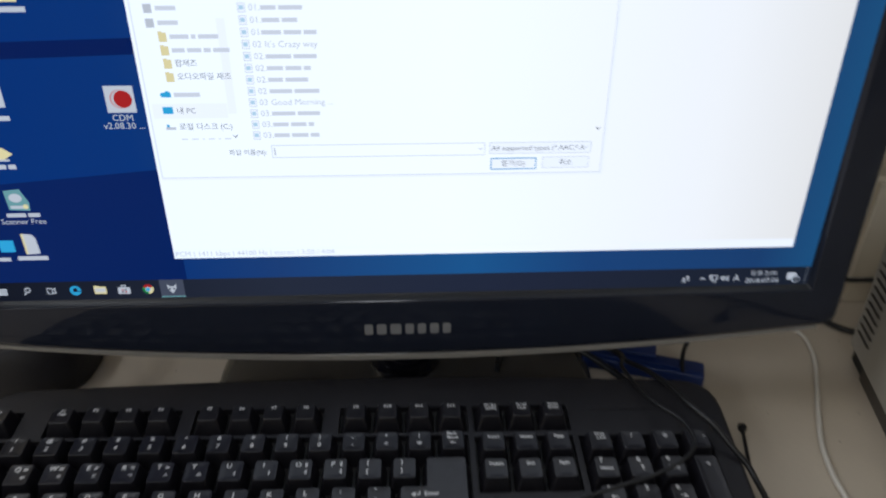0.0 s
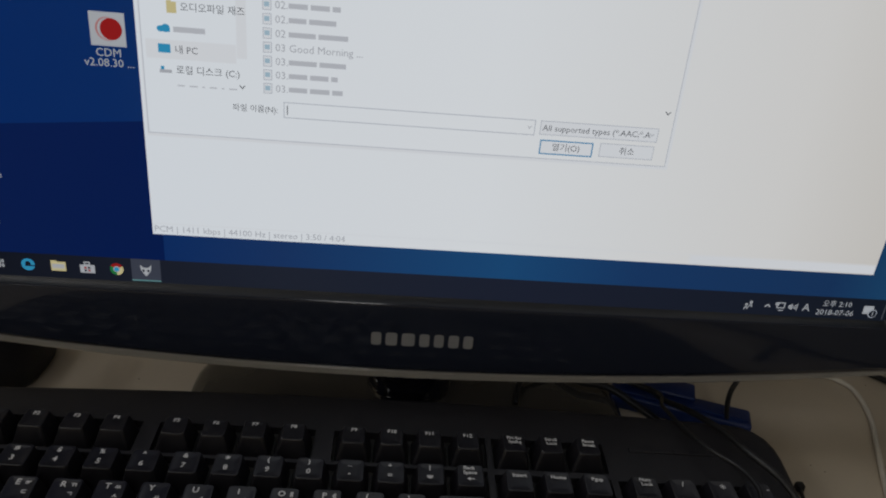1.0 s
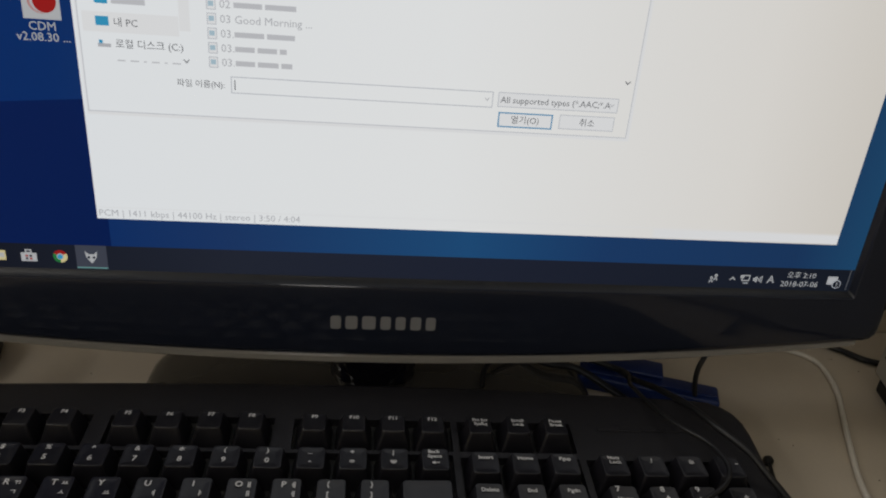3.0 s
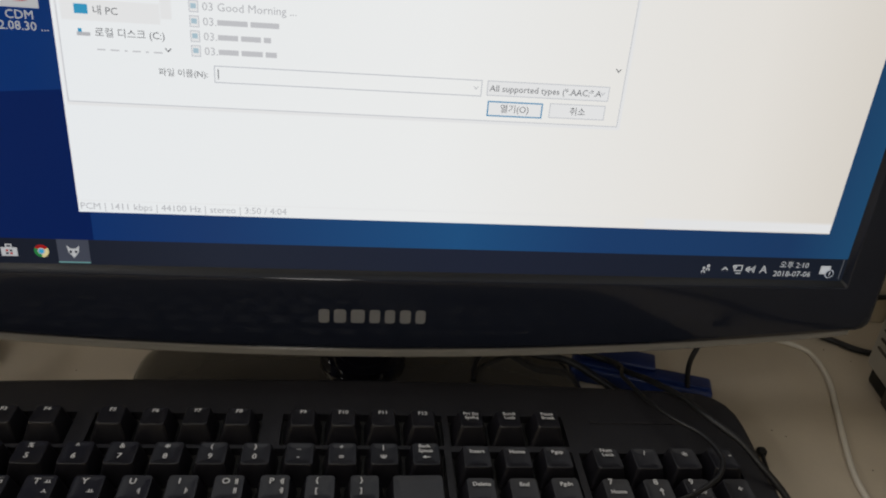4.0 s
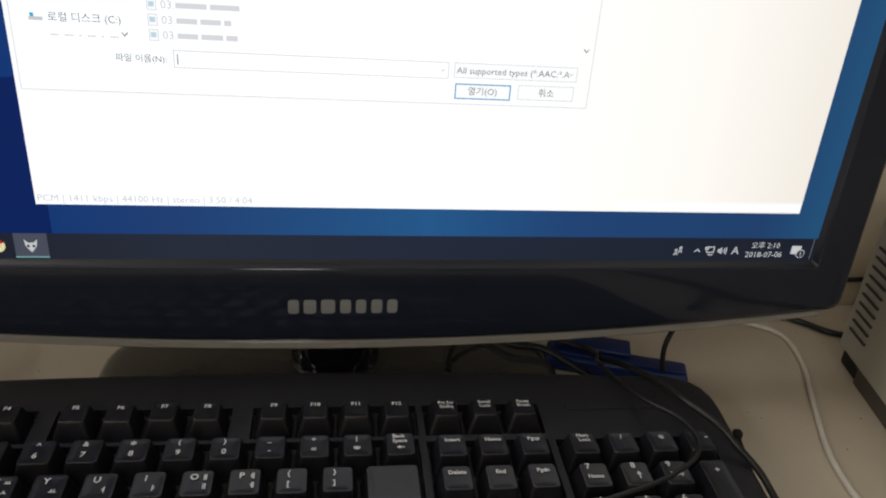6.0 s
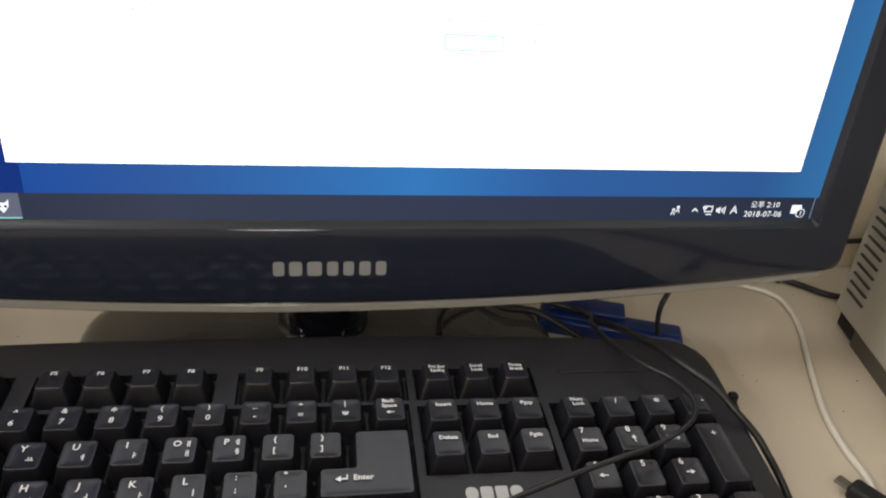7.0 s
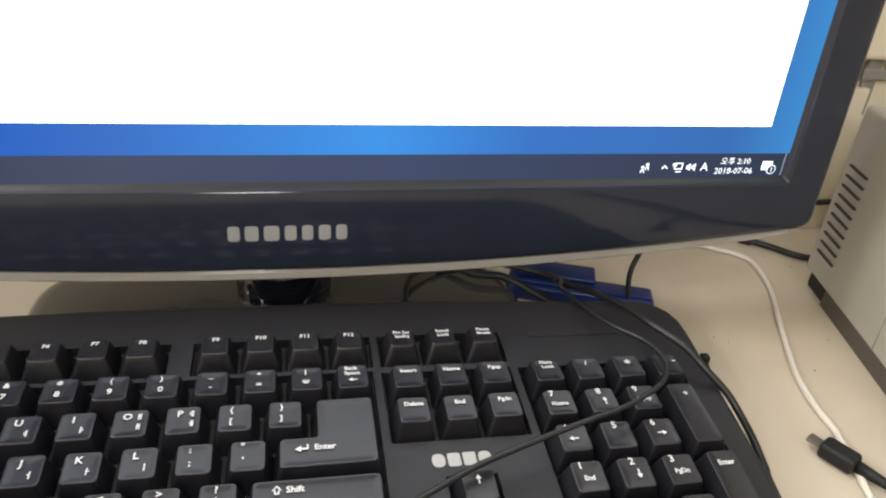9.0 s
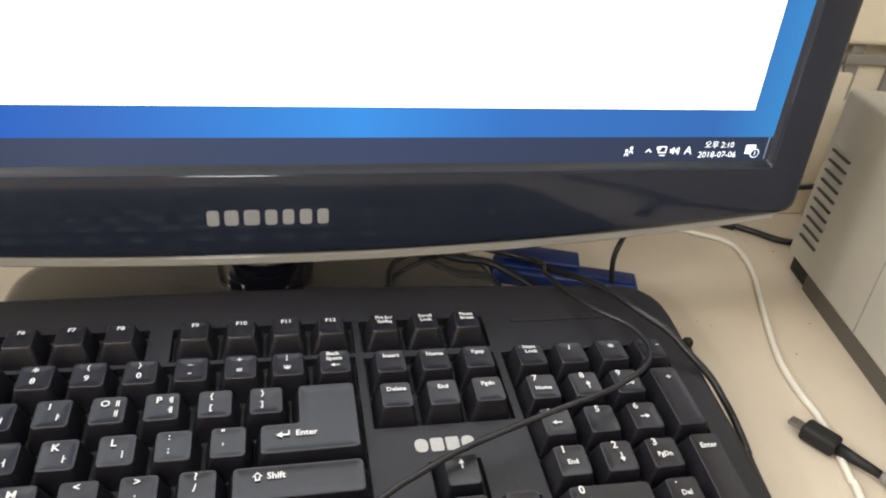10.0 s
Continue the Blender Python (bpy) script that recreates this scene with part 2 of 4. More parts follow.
# frame of the monitor: a convex ring round the display
def ring_points(k):
    """Section k of the bezel: 0 at the display's edge, 1 at the outer rim."""
    x0, x1, z1 = -0.0225, SW + 0.0242, SH + 0.024
    pts = []
    n = 40
    a, b = -0.0005 + (x0 + 0.0005) * k, SW + 0.0005 + (x1 - SW - 0.0005) * k
    top = SH + 0.0005 + (z1 - SH - 0.0005) * k
    r = 0.001 + 0.006 * k
    for i in range(n + 1):
        x = a + r + (b - a - 2 * r) * i / n
        pts.append((x, -0.0010 + (bezel_bottom(x) + 0.0010) * k))
    zb = pts[-1][1]
    for t in (0.35, 0.7, 1.0):
        pts.append((b - r + r * math.sin(t * math.pi / 2), zb + r * (1 - math.cos(t * math.pi / 2))))
    for t in (0.0, 0.35, 0.7, 1.0):
        pts.append((b - r + r * math.cos(t * math.pi / 2), top - r + r * math.sin(t * math.pi / 2)))
    for t in (0.0, 0.35, 0.7, 1.0):
        pts.append((a + r - r * math.sin(t * math.pi / 2), top - r + r * math.cos(t * math.pi / 2)))
    for t in (0.0, 0.35, 0.7):
        pts.append((a + r - r * math.cos(t * math.pi / 2), zb + r - r * math.sin(t * math.pi / 2)))
    return pts


def side_depth(z):
    """The bezel stands proud along its lower edge and is nearly flush at the sides."""
    t = min(max((0.030 - z) / 0.040, 0.0), 1.0)
    return 0.3 + 0.7 * t * t * (3 - 2 * t)


rings = []
for k, y in ((0.0, 0.002), (0.0, 0.0002), (0.008, 0.0), (0.052, -0.0034), (0.060, -0.0041), (0.070, -0.0045), (0.077, -0.00460), (0.095, -0.00463), (0.3, -0.0047), (0.6, -0.0046), (0.85, -0.0040), (0.94, -0.0028), (0.985, -0.0008), (1.0, 0.002), (1.0, 0.016)):
    rings.append([(x, y * side_depth(z), z) for x, z in ring_points(k)])
lip = part("inner_lip", loft(rings[:5], cap=False), M_LIP, monitor, "satin dark grey sloping lip along the lower edge", smooth=True)
lip.data.materials.append(M_GLOSS)
for face in lip.data.polygons:
    if face.center.z > 0.004:
        face.material_index = 1
rings = rings[4:]
part("bezel", loft(rings, cap=False), M_GLOSS, monitor, "glossy black convex bezel", smooth=True)
part("back_shell", box_bm(0.01, SW - 0.01, 0.0162, 0.045, -0.016, SH + 0.012, 0.012, 3), M_CASE, monitor, "matt black back shell", smooth=True)

# clear strip under the bezel, following its curve
rings = []
for i in range(49):
    x = -0.0130 + (SW + 0.0270) * i / 48
    zt = bezel_bottom(x) + 0.0008
    th = 0.0046 - 0.0012 * sag(x)
    zb = zt - th - 0.0008
    rings.append([(x, 0.0000, zt), (x, -0.0012, zt - 0.0012), (x, -0.0012, zb + 0.0012), (x, 0.0, zb), (x, 0.012, zb + 0.0004), (x, 0.0135, zt)])
part("acrylic_strip", loft(rings, bottom=True), M_ACRYL, monitor, "clear acrylic strip along the lower edge")

# maker's mark: seven plain silver blocks
lx, lz = 0.2176, -0.0278
for a, w in ((0.0, 0.0060), (0.0074, 0.0068), (0.0157, 0.0076), (0.0249, 0.0060), (0.0325, 0.0058), (0.0400, 0.0062), (0.0478, 0.0058)):
    block = [(p.x, p.y) for p in inset_outline(rect(a, a + w, 0, 0.0076), 0.0004, 0.0004, 0, 0, 0.0016, 4)]
    part("mark_block", poly_bm([block]), M_SILVER, monitor, "silver block of the maker's mark", m=pose(lx, -0.00485, lz, 90))

# the display and all that it shows


def gradient_glow(name, stops, strength, x0, x1):
    m = glow(name, (0, 0, 0), strength)
    nt = m.node_tree
    tc, sep, mr, cr = (nt.nodes.new(k) for k in ("ShaderNodeTexCoord", "ShaderNodeSeparateXYZ", "ShaderNodeMapRange", "ShaderNodeValToRGB"))
    nt.links.new(tc.outputs["Object"], sep.inputs[0])
    nt.links.new(sep.outputs[0], mr.inputs[0])
    mr.inputs[1].default_value, mr.inputs[2].default_value = x0, x1
    nt.links.new(mr.outputs[0], cr.inputs[0])
    e = cr.color_ramp.elements
    while len(e) < len(stops):
        e.new(0.5)
    for s, (p, c) in zip(e, stops):
        s.position, s.color = p, (*c, 1)
    nt.links.new(cr.outputs[0], nt.nodes["Principled BSDF"].inputs["Emission Color"])
    return m


W_WHITE = gradient_glow("display_white", [(0.2, (0.94, 0.975, 1.0)), (0.55, (0.97, 0.985, 0.985)), (0.85, (0.90, 0.875, 0.83)), (1.0, (0.78, 0.735, 0.665))], 3.85, 0, SW)
W_DESKTOP = gradient_glow("display_blue_wallpaper", [(0.0, (0.004, 0.062, 0.35)), (0.2, (0.008, 0.072, 0.36)), (0.35, (0.030, 0.105, 0.36)), (0.58, (0.036, 0.20, 0.53)), (0.72, (0.030, 0.120, 0.37)), (0.93, (0.028, 0.105, 0.31)), (1.0, (0.034, 0.17, 0.40))], 1.65, 0, SW)
W_BEAM = glow("display_blue_shade", (0.004, 0.030, 0.22), 1.4)
W_BEAM2 = glow("display_blue_light", (0.012, 0.085, 0.36), 1.0)
W_TASK = gradient_glow("display_taskbar", [(0.0, (0.010, 0.014, 0.028)), (0.35, (0.040, 0.050, 0.085)), (0.6, (0.034, 0.044, 0.085)), (1.0, (0.020, 0.028, 0.048))], 1.75, 0, SW)
W_ACTIVE = glow("display_active_task", (0.16, 0.18, 0.25), 1.4)
W_GREY = glow("display_light_grey", (0.93, 0.94, 0.95), 3.7)
W_LINE = glow("display_line_grey", (0.64, 0.67, 0.73), 3.2)
W_TEXT = glow("display_dark_text", (0.22, 0.23, 0.25), 2.61)
W_SOFT = glow("display_soft_text", (0.56, 0.57, 0.60), 3.6)
W_PALE = glow("display_pale_blue", (0.55, 0.74, 0.85), 3.2)
W_BAR = glow("display_soft_bar", (0.66, 0.67, 0.70), 3.6)
W_NAVY = glow("display_button_blue", (0.12, 0.45, 0.78), 2.6)
W_EDGE = glow("display_faint_edge", (0.64, 0.67, 0.73), 0.9)
W_DEEP = glow("display_blue_deep", (0.006, 0.040, 0.26), 1.4)
W_RED = glow("display_red", (0.80, 0.03, 0.03), 1.74)
W_YELLOW = glow("display_yellow", (0.93, 0.80, 0.40), 3.0)
W_CYAN = glow("display_cyan", (0.06, 0.48, 0.82), 2.8)
W_GREEN = glow("display_green", (0.05, 0.45, 0.12), 1.74)
W_TEAL = glow("display_teal", (0.30, 0.62, 0.62), 1.89)
W_PINK = glow("display_pale_red", (0.85, 0.35, 0.33), 2.32)
W_ICONW = glow("display_icon_white", (0.9, 0.92, 0.95), 2.17)

display = part("display", box_bm(-0.002, SW + 0.002, 0.0004, 0.003, -0.002, SH + 0.002), W_DESKTOP, monitor, "lit display panel with a blue wallpaper")
LAYER = 0.00012
ORIGIN = [0, 0]                     # moves a whole window or group on the display


def shown(name, polys, material, level=1, label=""):
    """A flat shape on the display; polys in dots from its lower left corner."""
    return part(name, poly_bm([[((x + ORIGIN[0]) * PXX, (y + ORIGIN[1]) * PXZ) for x, y in p] for p in polys]), material, display, label, m=pose(0, 0.0004 - LAYER * level, 0, 90))


def written(body, x, y, size, material, align="LEFT", level=4, bold=0.0, name="lettering"):
    return link(name, text_mesh(body, size * PXZ, material, align, bold), display, "", pose((x + ORIGIN[0]) * PXX, 0.0004 - LAYER * level, (y + ORIGIN[1]) * PXZ, 90))


def frame_polys(x0, x1, y0, y1, w):
    return [rect(x0, x1, y0, y0 + w), rect(x0, x1, y1 - w, y1), rect(x0, x0 + w, y0 + w, y1 - w), rect(x1 - w, x1, y0 + w, y1 - w)]


def bars(x, y, widths, h, material, name="text_bar", level=4, gap=4):
    polys = []
    for w in widths:
        polys.append(rect(x, x + w, y - h / 2, y + h / 2))
        x += w + gap
    return shown(name, polys, material, level)


# wallpaper beams
shown("wallpaper_beam", [[(0, 512), (395, 522), (395, 494), (0, 482)]], W_BEAM, 1)
shown("wallpaper_beam", [[(0, 246), (395, 280), (395, 38), (0, 38)]], W_DEEP, 1)
# player window
shown("player_window", [rect(379, 1630, 88, 1040)], W_WHITE, 2, "large white application window")
shown("status_line", [rect(380, 1630, 107, 108)], W_GREY, 3)
written("PCM | 1411 kbps | 44100 Hz | stereo | 3:50 / 4:04", 382, 98, 15.5, W_SOFT)
shown("size_grip", [rect(1290, 1629, 90, 106)], W_GREY, 3)
# file dialog with a soft edge
shown("dialog_shadow", [rect(384, 1216, 257, 920)], W_GREY, 3)
shown("dialog", [rect(387, 1210, 263, 920)], W_WHITE, 4, "white file dialog")
shown("dialog_edge", frame_polys(386, 1211, 262, 921, 1), W_LINE, 5)
ORIGIN[:] = 3, -9
shown("file_name_field", frame_polys(591, 986, 309, 334, 1.2), W_LINE, 6)
shown("text_cursor", [rect(596, 597.5, 314, 329)], W_TEXT, 6)
shown("drop_arrow", [[(973, 324), (977, 319), (981, 324), (979.5, 324), (977, 321), (974.5, 324)]], W_SOFT, 6)
shown("type_field", [rect(994, 1186, 311, 334)], W_GREY, 5)
shown("type_field_edge", frame_polys(994, 1186, 311, 334, 1), W_LINE, 6)
written("All supported types (*.AAC;*.A", 998, 322, 13.8, W_TEXT, level=7)
shown("drop_arrow", [[(1172, 325), (1176, 320), (1180, 325), (1178.5, 325), (1176, 322), (1173.5, 325)]], W_SOFT, 7)
shown("open_button", [rect(997, 1084, 279, 303)], W_GREY, 5)
shown("open_button_edge", frame_polys(997, 1084, 279, 303, 2), W_NAVY, 6)
written("열기(O)", 1040, 291, 14, W_TEXT, "CENTER", 7)
shown("cancel_button", [rect(1095, 1184, 281, 304)], W_GREY, 5)
shown("cancel_button_edge", frame_polys(1095, 1184, 281, 304, 1), W_LINE, 6)
written("취소", 1140, 292, 14, W_TEXT, "CENTER", 7)
written("파일 이름(N):", 513, 320, 12.4, W_TEXT, level=7)
shown("scroll_arrow", [[(1190, 362), (1195, 356), (1200, 362), (1198, 362), (1195, 358.5), (1192, 362)]], W_TEXT, 6)
ORIGIN[:] = -6, -6
# folder tree
shown("tree_scrollbar", [rect(531, 546, 392, 560)], W_GREY, 5)
shown("scroll_arrow", [[(533, 352), (538, 346), (543, 352), (541, 352), (538, 348.5), (535, 352)]], W_TEXT, 6)
shown("tree_highlight", [rect(398, 530, 384, 412)], W_GREY, 5)
written("로컬 디스크 (C:)", 440, 368, 14.2, W_TEXT, level=7)
shown("drive_icon", [rect(416, 434, 363, 368)], W_SOFT, 6)
shown("drive_icon", [rect(418, 423, 368, 373)], W_CYAN, 6)
written("내 PC", 440, 398, 14.2, W_TEXT, level=7)
shown("computer_icon", [rect(416, 434, 393, 406)], W_CYAN, 6)
shown("cloud_icon", [disc(422, 428, 6, 4.5), disc(429, 429, 6, 6), rect(418, 435, 423.5, 428)], W_CYAN, 6)
bars(440, 428, (46,), 8, W_BAR, level=7)
for x, y, w in ((451, 460, (24, 24, 32)), (451, 483.5, (34, 18)), (450, 506.5, (22, 24, 12, 30)), (450, 529.7, (32, 8, 34))):
    shown("folder_icon", [rect(x - 19, x - 5, y - 9, y + 7), rect(x - 19, x - 12, y + 7, y + 9)], W_YELLOW, 6)
written("오디오파일 재즈", 451, 460, 14, W_TEXT, level=7)
written("팝재즈", 451, 483.5, 14, W_TEXT, level=7)
bars(450, 506.5, (22, 24, 12, 28), 7.5, W_BAR, level=7)
bars(450, 529.7, (32, 8, 34), 7.5, W_BAR, level=7)
for y in (553, 577, 600, 623):
    shown("folder_icon", [rect(414, 428, y - 8, y + 7)], W_ICONW, 6)
    bars(434, y, (34,), 7.5, W_BAR, level=7)
bars(441, 345, (11, 12, 4, 11, 4, 12), 2, W_BAR, level=7, gap=7)
ORIGIN[:] = -1, -6
# list of files
ROW0, ROWH = 350.5, 20.6
for i in range(16):
    y = ROW0 + ROWH * i
    shown("file_icon", [rect(565, 578, y - 8, y + 8)], W_GREY, 5)
    shown("file_icon_edge", frame_polys(565, 578, y - 8, y + 8, 1), W_LINE, 6)
    shown("file_icon_mark", [rect(567.5, 575, y - 3, y + 4)], W_PALE, 7)
    if i == 3:
        written("03 Good Morning ...", 583, y, 16, W_SOFT, level=7)
    elif i == 8:
        written("02 It's Crazy way", 583, y, 16, W_SOFT, level=7)
    elif i == 9:
        written("01", 583, y, 16, W_SOFT, level=7)
        bars(600, y, (34, 30, 22), 7.5, W_BAR, level=7)
    else:
        written(("03.", "03.", "03.", "", "02", "02.", "02.", "02.", "", "", "01.", "01.", "01", "01.", "01", "01")[i], 583, y, 16, W_SOFT, level=7)
        bars(603, y, ((28, 30, 16), (28, 28, 10), (42, 40), (), (40, 44), (26, 40), (28, 28, 12), (44, 40), (), (), (30, 26), (26, 40), (40, 30), (30, 34), (28, 28), (40, 36))[i], 7.5, W_BAR, level=7)
ORIGIN[:] = 0, 0
# taskbar
shown("taskbar", [rect(-6, 1686, -6, 40)], W_TASK, 2, "dark taskbar")
ORIGIN[:] = 2.5, -1
shown("start_icon", [rect(16, 24, 12, 19), rect(25, 33, 12, 19), rect(16, 24, 20, 27), rect(25, 33, 20, 27)], W_ICONW, 4)
shown("search_icon", [disc(74, 23, 6), [(70, 19), (72, 17), (67, 11), (65, 13)]], W_ICONW, 4)
shown("search_icon_hole", [disc(74, 23, 4)], W_TASK, 5)
shown("task_view_icon", frame_polys(112, 124, 13, 27, 1.8) + [rect(126, 129, 13, 19), rect(126, 129, 21, 27)], W_ICONW, 4)
shown("browser_icon", [disc(168, 20, 11)], W_CYAN, 4)
shown("browser_icon_gap", [rect(163, 180, 17, 19.5), disc(168, 22, 4.5)], W_TASK, 5)
shown("explorer_icon", [rect(205, 229, 11, 28), rect(205, 215, 28, 30)], W_YELLOW, 4)
shown("explorer_icon_inside", [rect(207, 227, 16, 24)], W_ICONW, 5)
shown("store_icon", [rect(252, 276, 10, 25)] + frame_polys(259, 269, 24, 31, 2), W_ICONW, 4)
shown("store_icon_mark", [rect(259, 263, 18, 21.5), rect(265, 269, 13, 16.5)], W_RED, 5)
shown("store_icon_mark", [rect(265, 269, 18, 21.5), rect(259, 263, 13, 16.5)], W_TASK, 5)
shown("round_browser_icon", [disc(312, 20, 11, a0=30, a1=150, n=10) + [(312, 20)]], W_RED, 4)
shown("round_browser_icon", [disc(312, 20, 11, a0=150, a1=270, n=10) + [(312, 20)]], W_GREEN, 4)
shown("round_browser_icon", [disc(312, 20, 11, a0=-90, a1=30, n=10) + [(312, 20)]], W_YELLOW, 4)
shown("round_browser_icon", [disc(312, 20, 5.5)], W_ICONW, 5)
shown("round_browser_icon", [disc(312, 20, 4.2)], W_CYAN, 6)
shown("active_task", [rect(336, 384, 1, 41)], W_ACTIVE, 3)
shown("active_task_line", [rect(336, 384, 0, 2.5)], W_TEAL, 4)
shown("player_icon", [[(350.5, 31), (352, 20), (355, 15.5), (360, 9), (365, 15.5), (368, 20), (369.5, 31), (364, 25.5), (356, 25.5)]], W_ICONW, 4)
shown("player_icon_eye", [disc(356, 20, 2.3, n=10), disc(364, 20, 2.3, n=10)], W_TASK, 5)
# tray
ORIGIN[:] = 5, -4
shown("people_icon", [[(1413 + (x - 1413) * 0.7, 19 + (y - 19) * 0.75) for x, y in p] for p in (disc(1419, 27, 4, n=12), disc(1408, 21, 3.6, n=12), [(1413.5, 14), (1415, 20), (1419, 22.2), (1423, 20), (1424.5, 14), (1422, 14), (1421, 18), (1419, 19.4), (1417, 18), (1416, 14)], [(1402.5, 8), (1404, 14), (1408, 16.4), (1412, 14), (1413.5, 8), (1411, 8), (1410, 12), (1408, 13.6), (1406, 12), (1405, 8)])], W_ICONW, 4)
shown("tray_arrow", [[(1443, 18), (1449, 24), (1455, 18), (1453, 17), (1449, 21), (1445, 17)]], W_ICONW, 4)
shown("network_icon", frame_polys(1466, 1481, 16, 28, 1.8) + [rect(1470, 1480, 11, 12.8), rect(1463, 1470, 22, 27)], W_ICONW, 4)
shown("speaker_icon", [[(1488, 17), (1491, 17), (1495, 13), (1495, 27), (1491, 23), (1488, 23)], rect(1497, 1498.5, 17, 23), rect(1500, 1501.5, 15, 25), rect(1503, 1504.5, 13, 27)], W_ICONW, 4)
written("A", 1521, 20, 21, W_ICONW, "CENTER", 5)
written("오후 2:10", 1577, 30, 14.5, W_ICONW, "CENTER", 5)
written("2018-07-06", 1577, 12.5, 15.5, W_ICONW, "CENTER", 5)
shown("notice_icon", [rect(1629, 1648, 14, 30), [(1640, 14), (1646, 14), (1646, 9)]], W_ICONW, 4)
shown("notice_badge", [disc(1648, 15, 8.5)], W_LINE, 5)
shown("notice_badge", [disc(1648, 15, 7.2)], W_TASK, 6)
written("1", 1648, 15, 13, W_ICONW, "CENTER", 7)
shown("desktop_edge", [rect(1668.5, 1669.7, 4, 44)], W_EDGE, 4)
ORIGIN[:] = -10, -6
# icons on the wallpaper
shown("driver_icon", [rect(323, 374, 396, 445)], W_ICONW, 3)
shown("driver_icon_ring", [disc(348, 421, 17), ], W_PINK, 4)
shown("driver_icon_gap", [disc(350, 421, 16)], W_ICONW, 5)
shown("driver_icon_dot", [disc(354, 421, 16)], W_RED, 6)
written("CDM", 347, 386, 17, W_ICONW, "CENTER", 4)
written("v2.08.30 ...", 347, 371, 17, W_ICONW, "CENTER", 4)
shown("disk_icon", [[(98, 247), (128, 250), (140, 222), (138, 205), (100, 207)]], W_TEAL, 3)
shown("disk_icon_face", [disc(117, 232, 12, 9), [(104, 216), (136, 216), (136, 210), (104, 210)]], W_ICONW, 4)
shown("disk_icon_mark", [disc(132, 214, 5)], W_YELLOW, 5)
bars(92, 196, (36, 22), 8, W_ICONW, level=4)
written("Scanner Free", 120, 182, 16, W_ICONW, "CENTER", 4)
shown("folder_icon", [[(106, 156), (126, 154), (132, 146), (134, 112), (108, 110)]], W_ICONW, 3)
shown("folder_icon_edge", [[(106, 156), (110, 156), (111, 112), (107, 111)]], W_YELLOW, 4)
bars(88, 102, (58,), 9, W_ICONW, level=4)
shown("tool_icon", [[(92, 330), (120, 332), (136, 320), (120, 310), (92, 308)]], W_YELLOW, 3)
shown("tool_icon_mark", [rect(100, 128, 306, 310)], W_ICONW, 4)
bars(92, 295, (26, 14), 9, W_ICONW, level=4)
shown("computer_icon", [rect(60, 88, 116, 142)], W_CYAN, 3)
bars(52, 100, (22,), 8, W_ICONW, level=4)
shown("document_icon", [rect(118, 148, 408, 446)], W_ICONW, 3)
bars(110, 388, (40,), 9, W_ICONW, level=4)
shown("document_icon", [rect(185, 215, 588, 622)], W_YELLOW, 3)
bars(168, 576, (58,), 9, W_ICONW, level=4)

# stand: an oval foot and a round neck
SX, SY = 0.2495, 0.0985
prof = ((1.0, 0.0), (1.0, 0.004), (0.992, 0.0068), (0.97, 0.0084), (0.93, 0.0092), (0.7, 0.0105), (0.4, 0.0118))
rings = []
for s, z in prof:
    ring = []
    for k in range(72):
        a = 2 * math.pi * k / 72
        c, sn = math.cos(a), math.sin(a)
        e = 0.62
        ring.append((SX + 0.1303 * s * math.copysign(abs(c) ** e, c), SY + 0.050 * s * math.copysign(abs(sn) ** e, sn), DESK + z))
    rings.append(ring)
inv = MON.inverted()
part("stand_foot", loft(rings, bottom=True), M_FOOT, monitor, "glossy black oval stand foot", m=inv, smooth=True)
rings = []
for r, z in ((0.0300, 0.0100), (0.0262, 0.0108), (0.0246, 0.0125), (0.0252, 0.0170), (0.0254, 0.0240), (0.0248, 0.0300), (0.0234, 0.0345), (0.0218, 0.0372), (0.0212, 0.0700)):
    rings.append([(0.248 + r * math.cos(2 * math.pi * k / 40), 0.1060 + r * math.sin(2 * math.pi * k / 40), DESK + z) for k in range(40)])
part("stand_neck", loft(rings, bottom=True), M_NECK, monitor, "glossy black round stand neck", m=inv, smooth=True)

# ---- keyboard ----
SLOPE = math.degrees(math.atan(0.085))
KB = pose(0, 0, DESK + 0.036, SLOPE, 0, 0)      # origin: key-top height, middle of the number row
keyboard = thing("keyboard", "black full-size desktop keyboard with white lettering, lying before the monitor", "keyboard", KB)
DECK = -0.0074


def rounded(pts, r, steps=5):
    out = []
    n = len(pts)
    for i in range(n):
        p, a, c = (Vector(q) for q in (pts[i][:2], pts[i - 1][:2], pts[(i + 1) % n][:2]))
        rr = pts[i][2] if len(pts[i]) > 2 else r
        s, e = p + (a - p).normalized() * rr, p + (c - p).normalized() * rr
        for k in range(steps + 1):
            t = k / steps
            out.append((1 - t) ** 2 * s + 2 * t * (1 - t) * p + t * t * e)
    return out


OUT = rounded([(-0.004, -0.155, 0.02), (0.4345, -0.150, 0.02), (0.4418, -0.060, 0.03), (0.4476, 0.054, 0.024), (0.30, 0.0610, 0.05), (0.151, 0.0598, 0.05), (-0.009, 0.0525, 0.024), (-0.006, -0.07, 0.03)], 0.02)


def scaled(pts, d):
    c = Vector((0.215, -0.05))
    return [Vector((p.x - math.copysign(min(d, abs(p.x - c.x)), p.x - c.x), p.y - math.copysign(min(d, abs(p.y - c.y)), p.y - c.y))) for p in pts]


FROW, NAVDY, PADDY = -0.0012, -0.0015, -0.0020     # small offsets of the key clusters from the grid


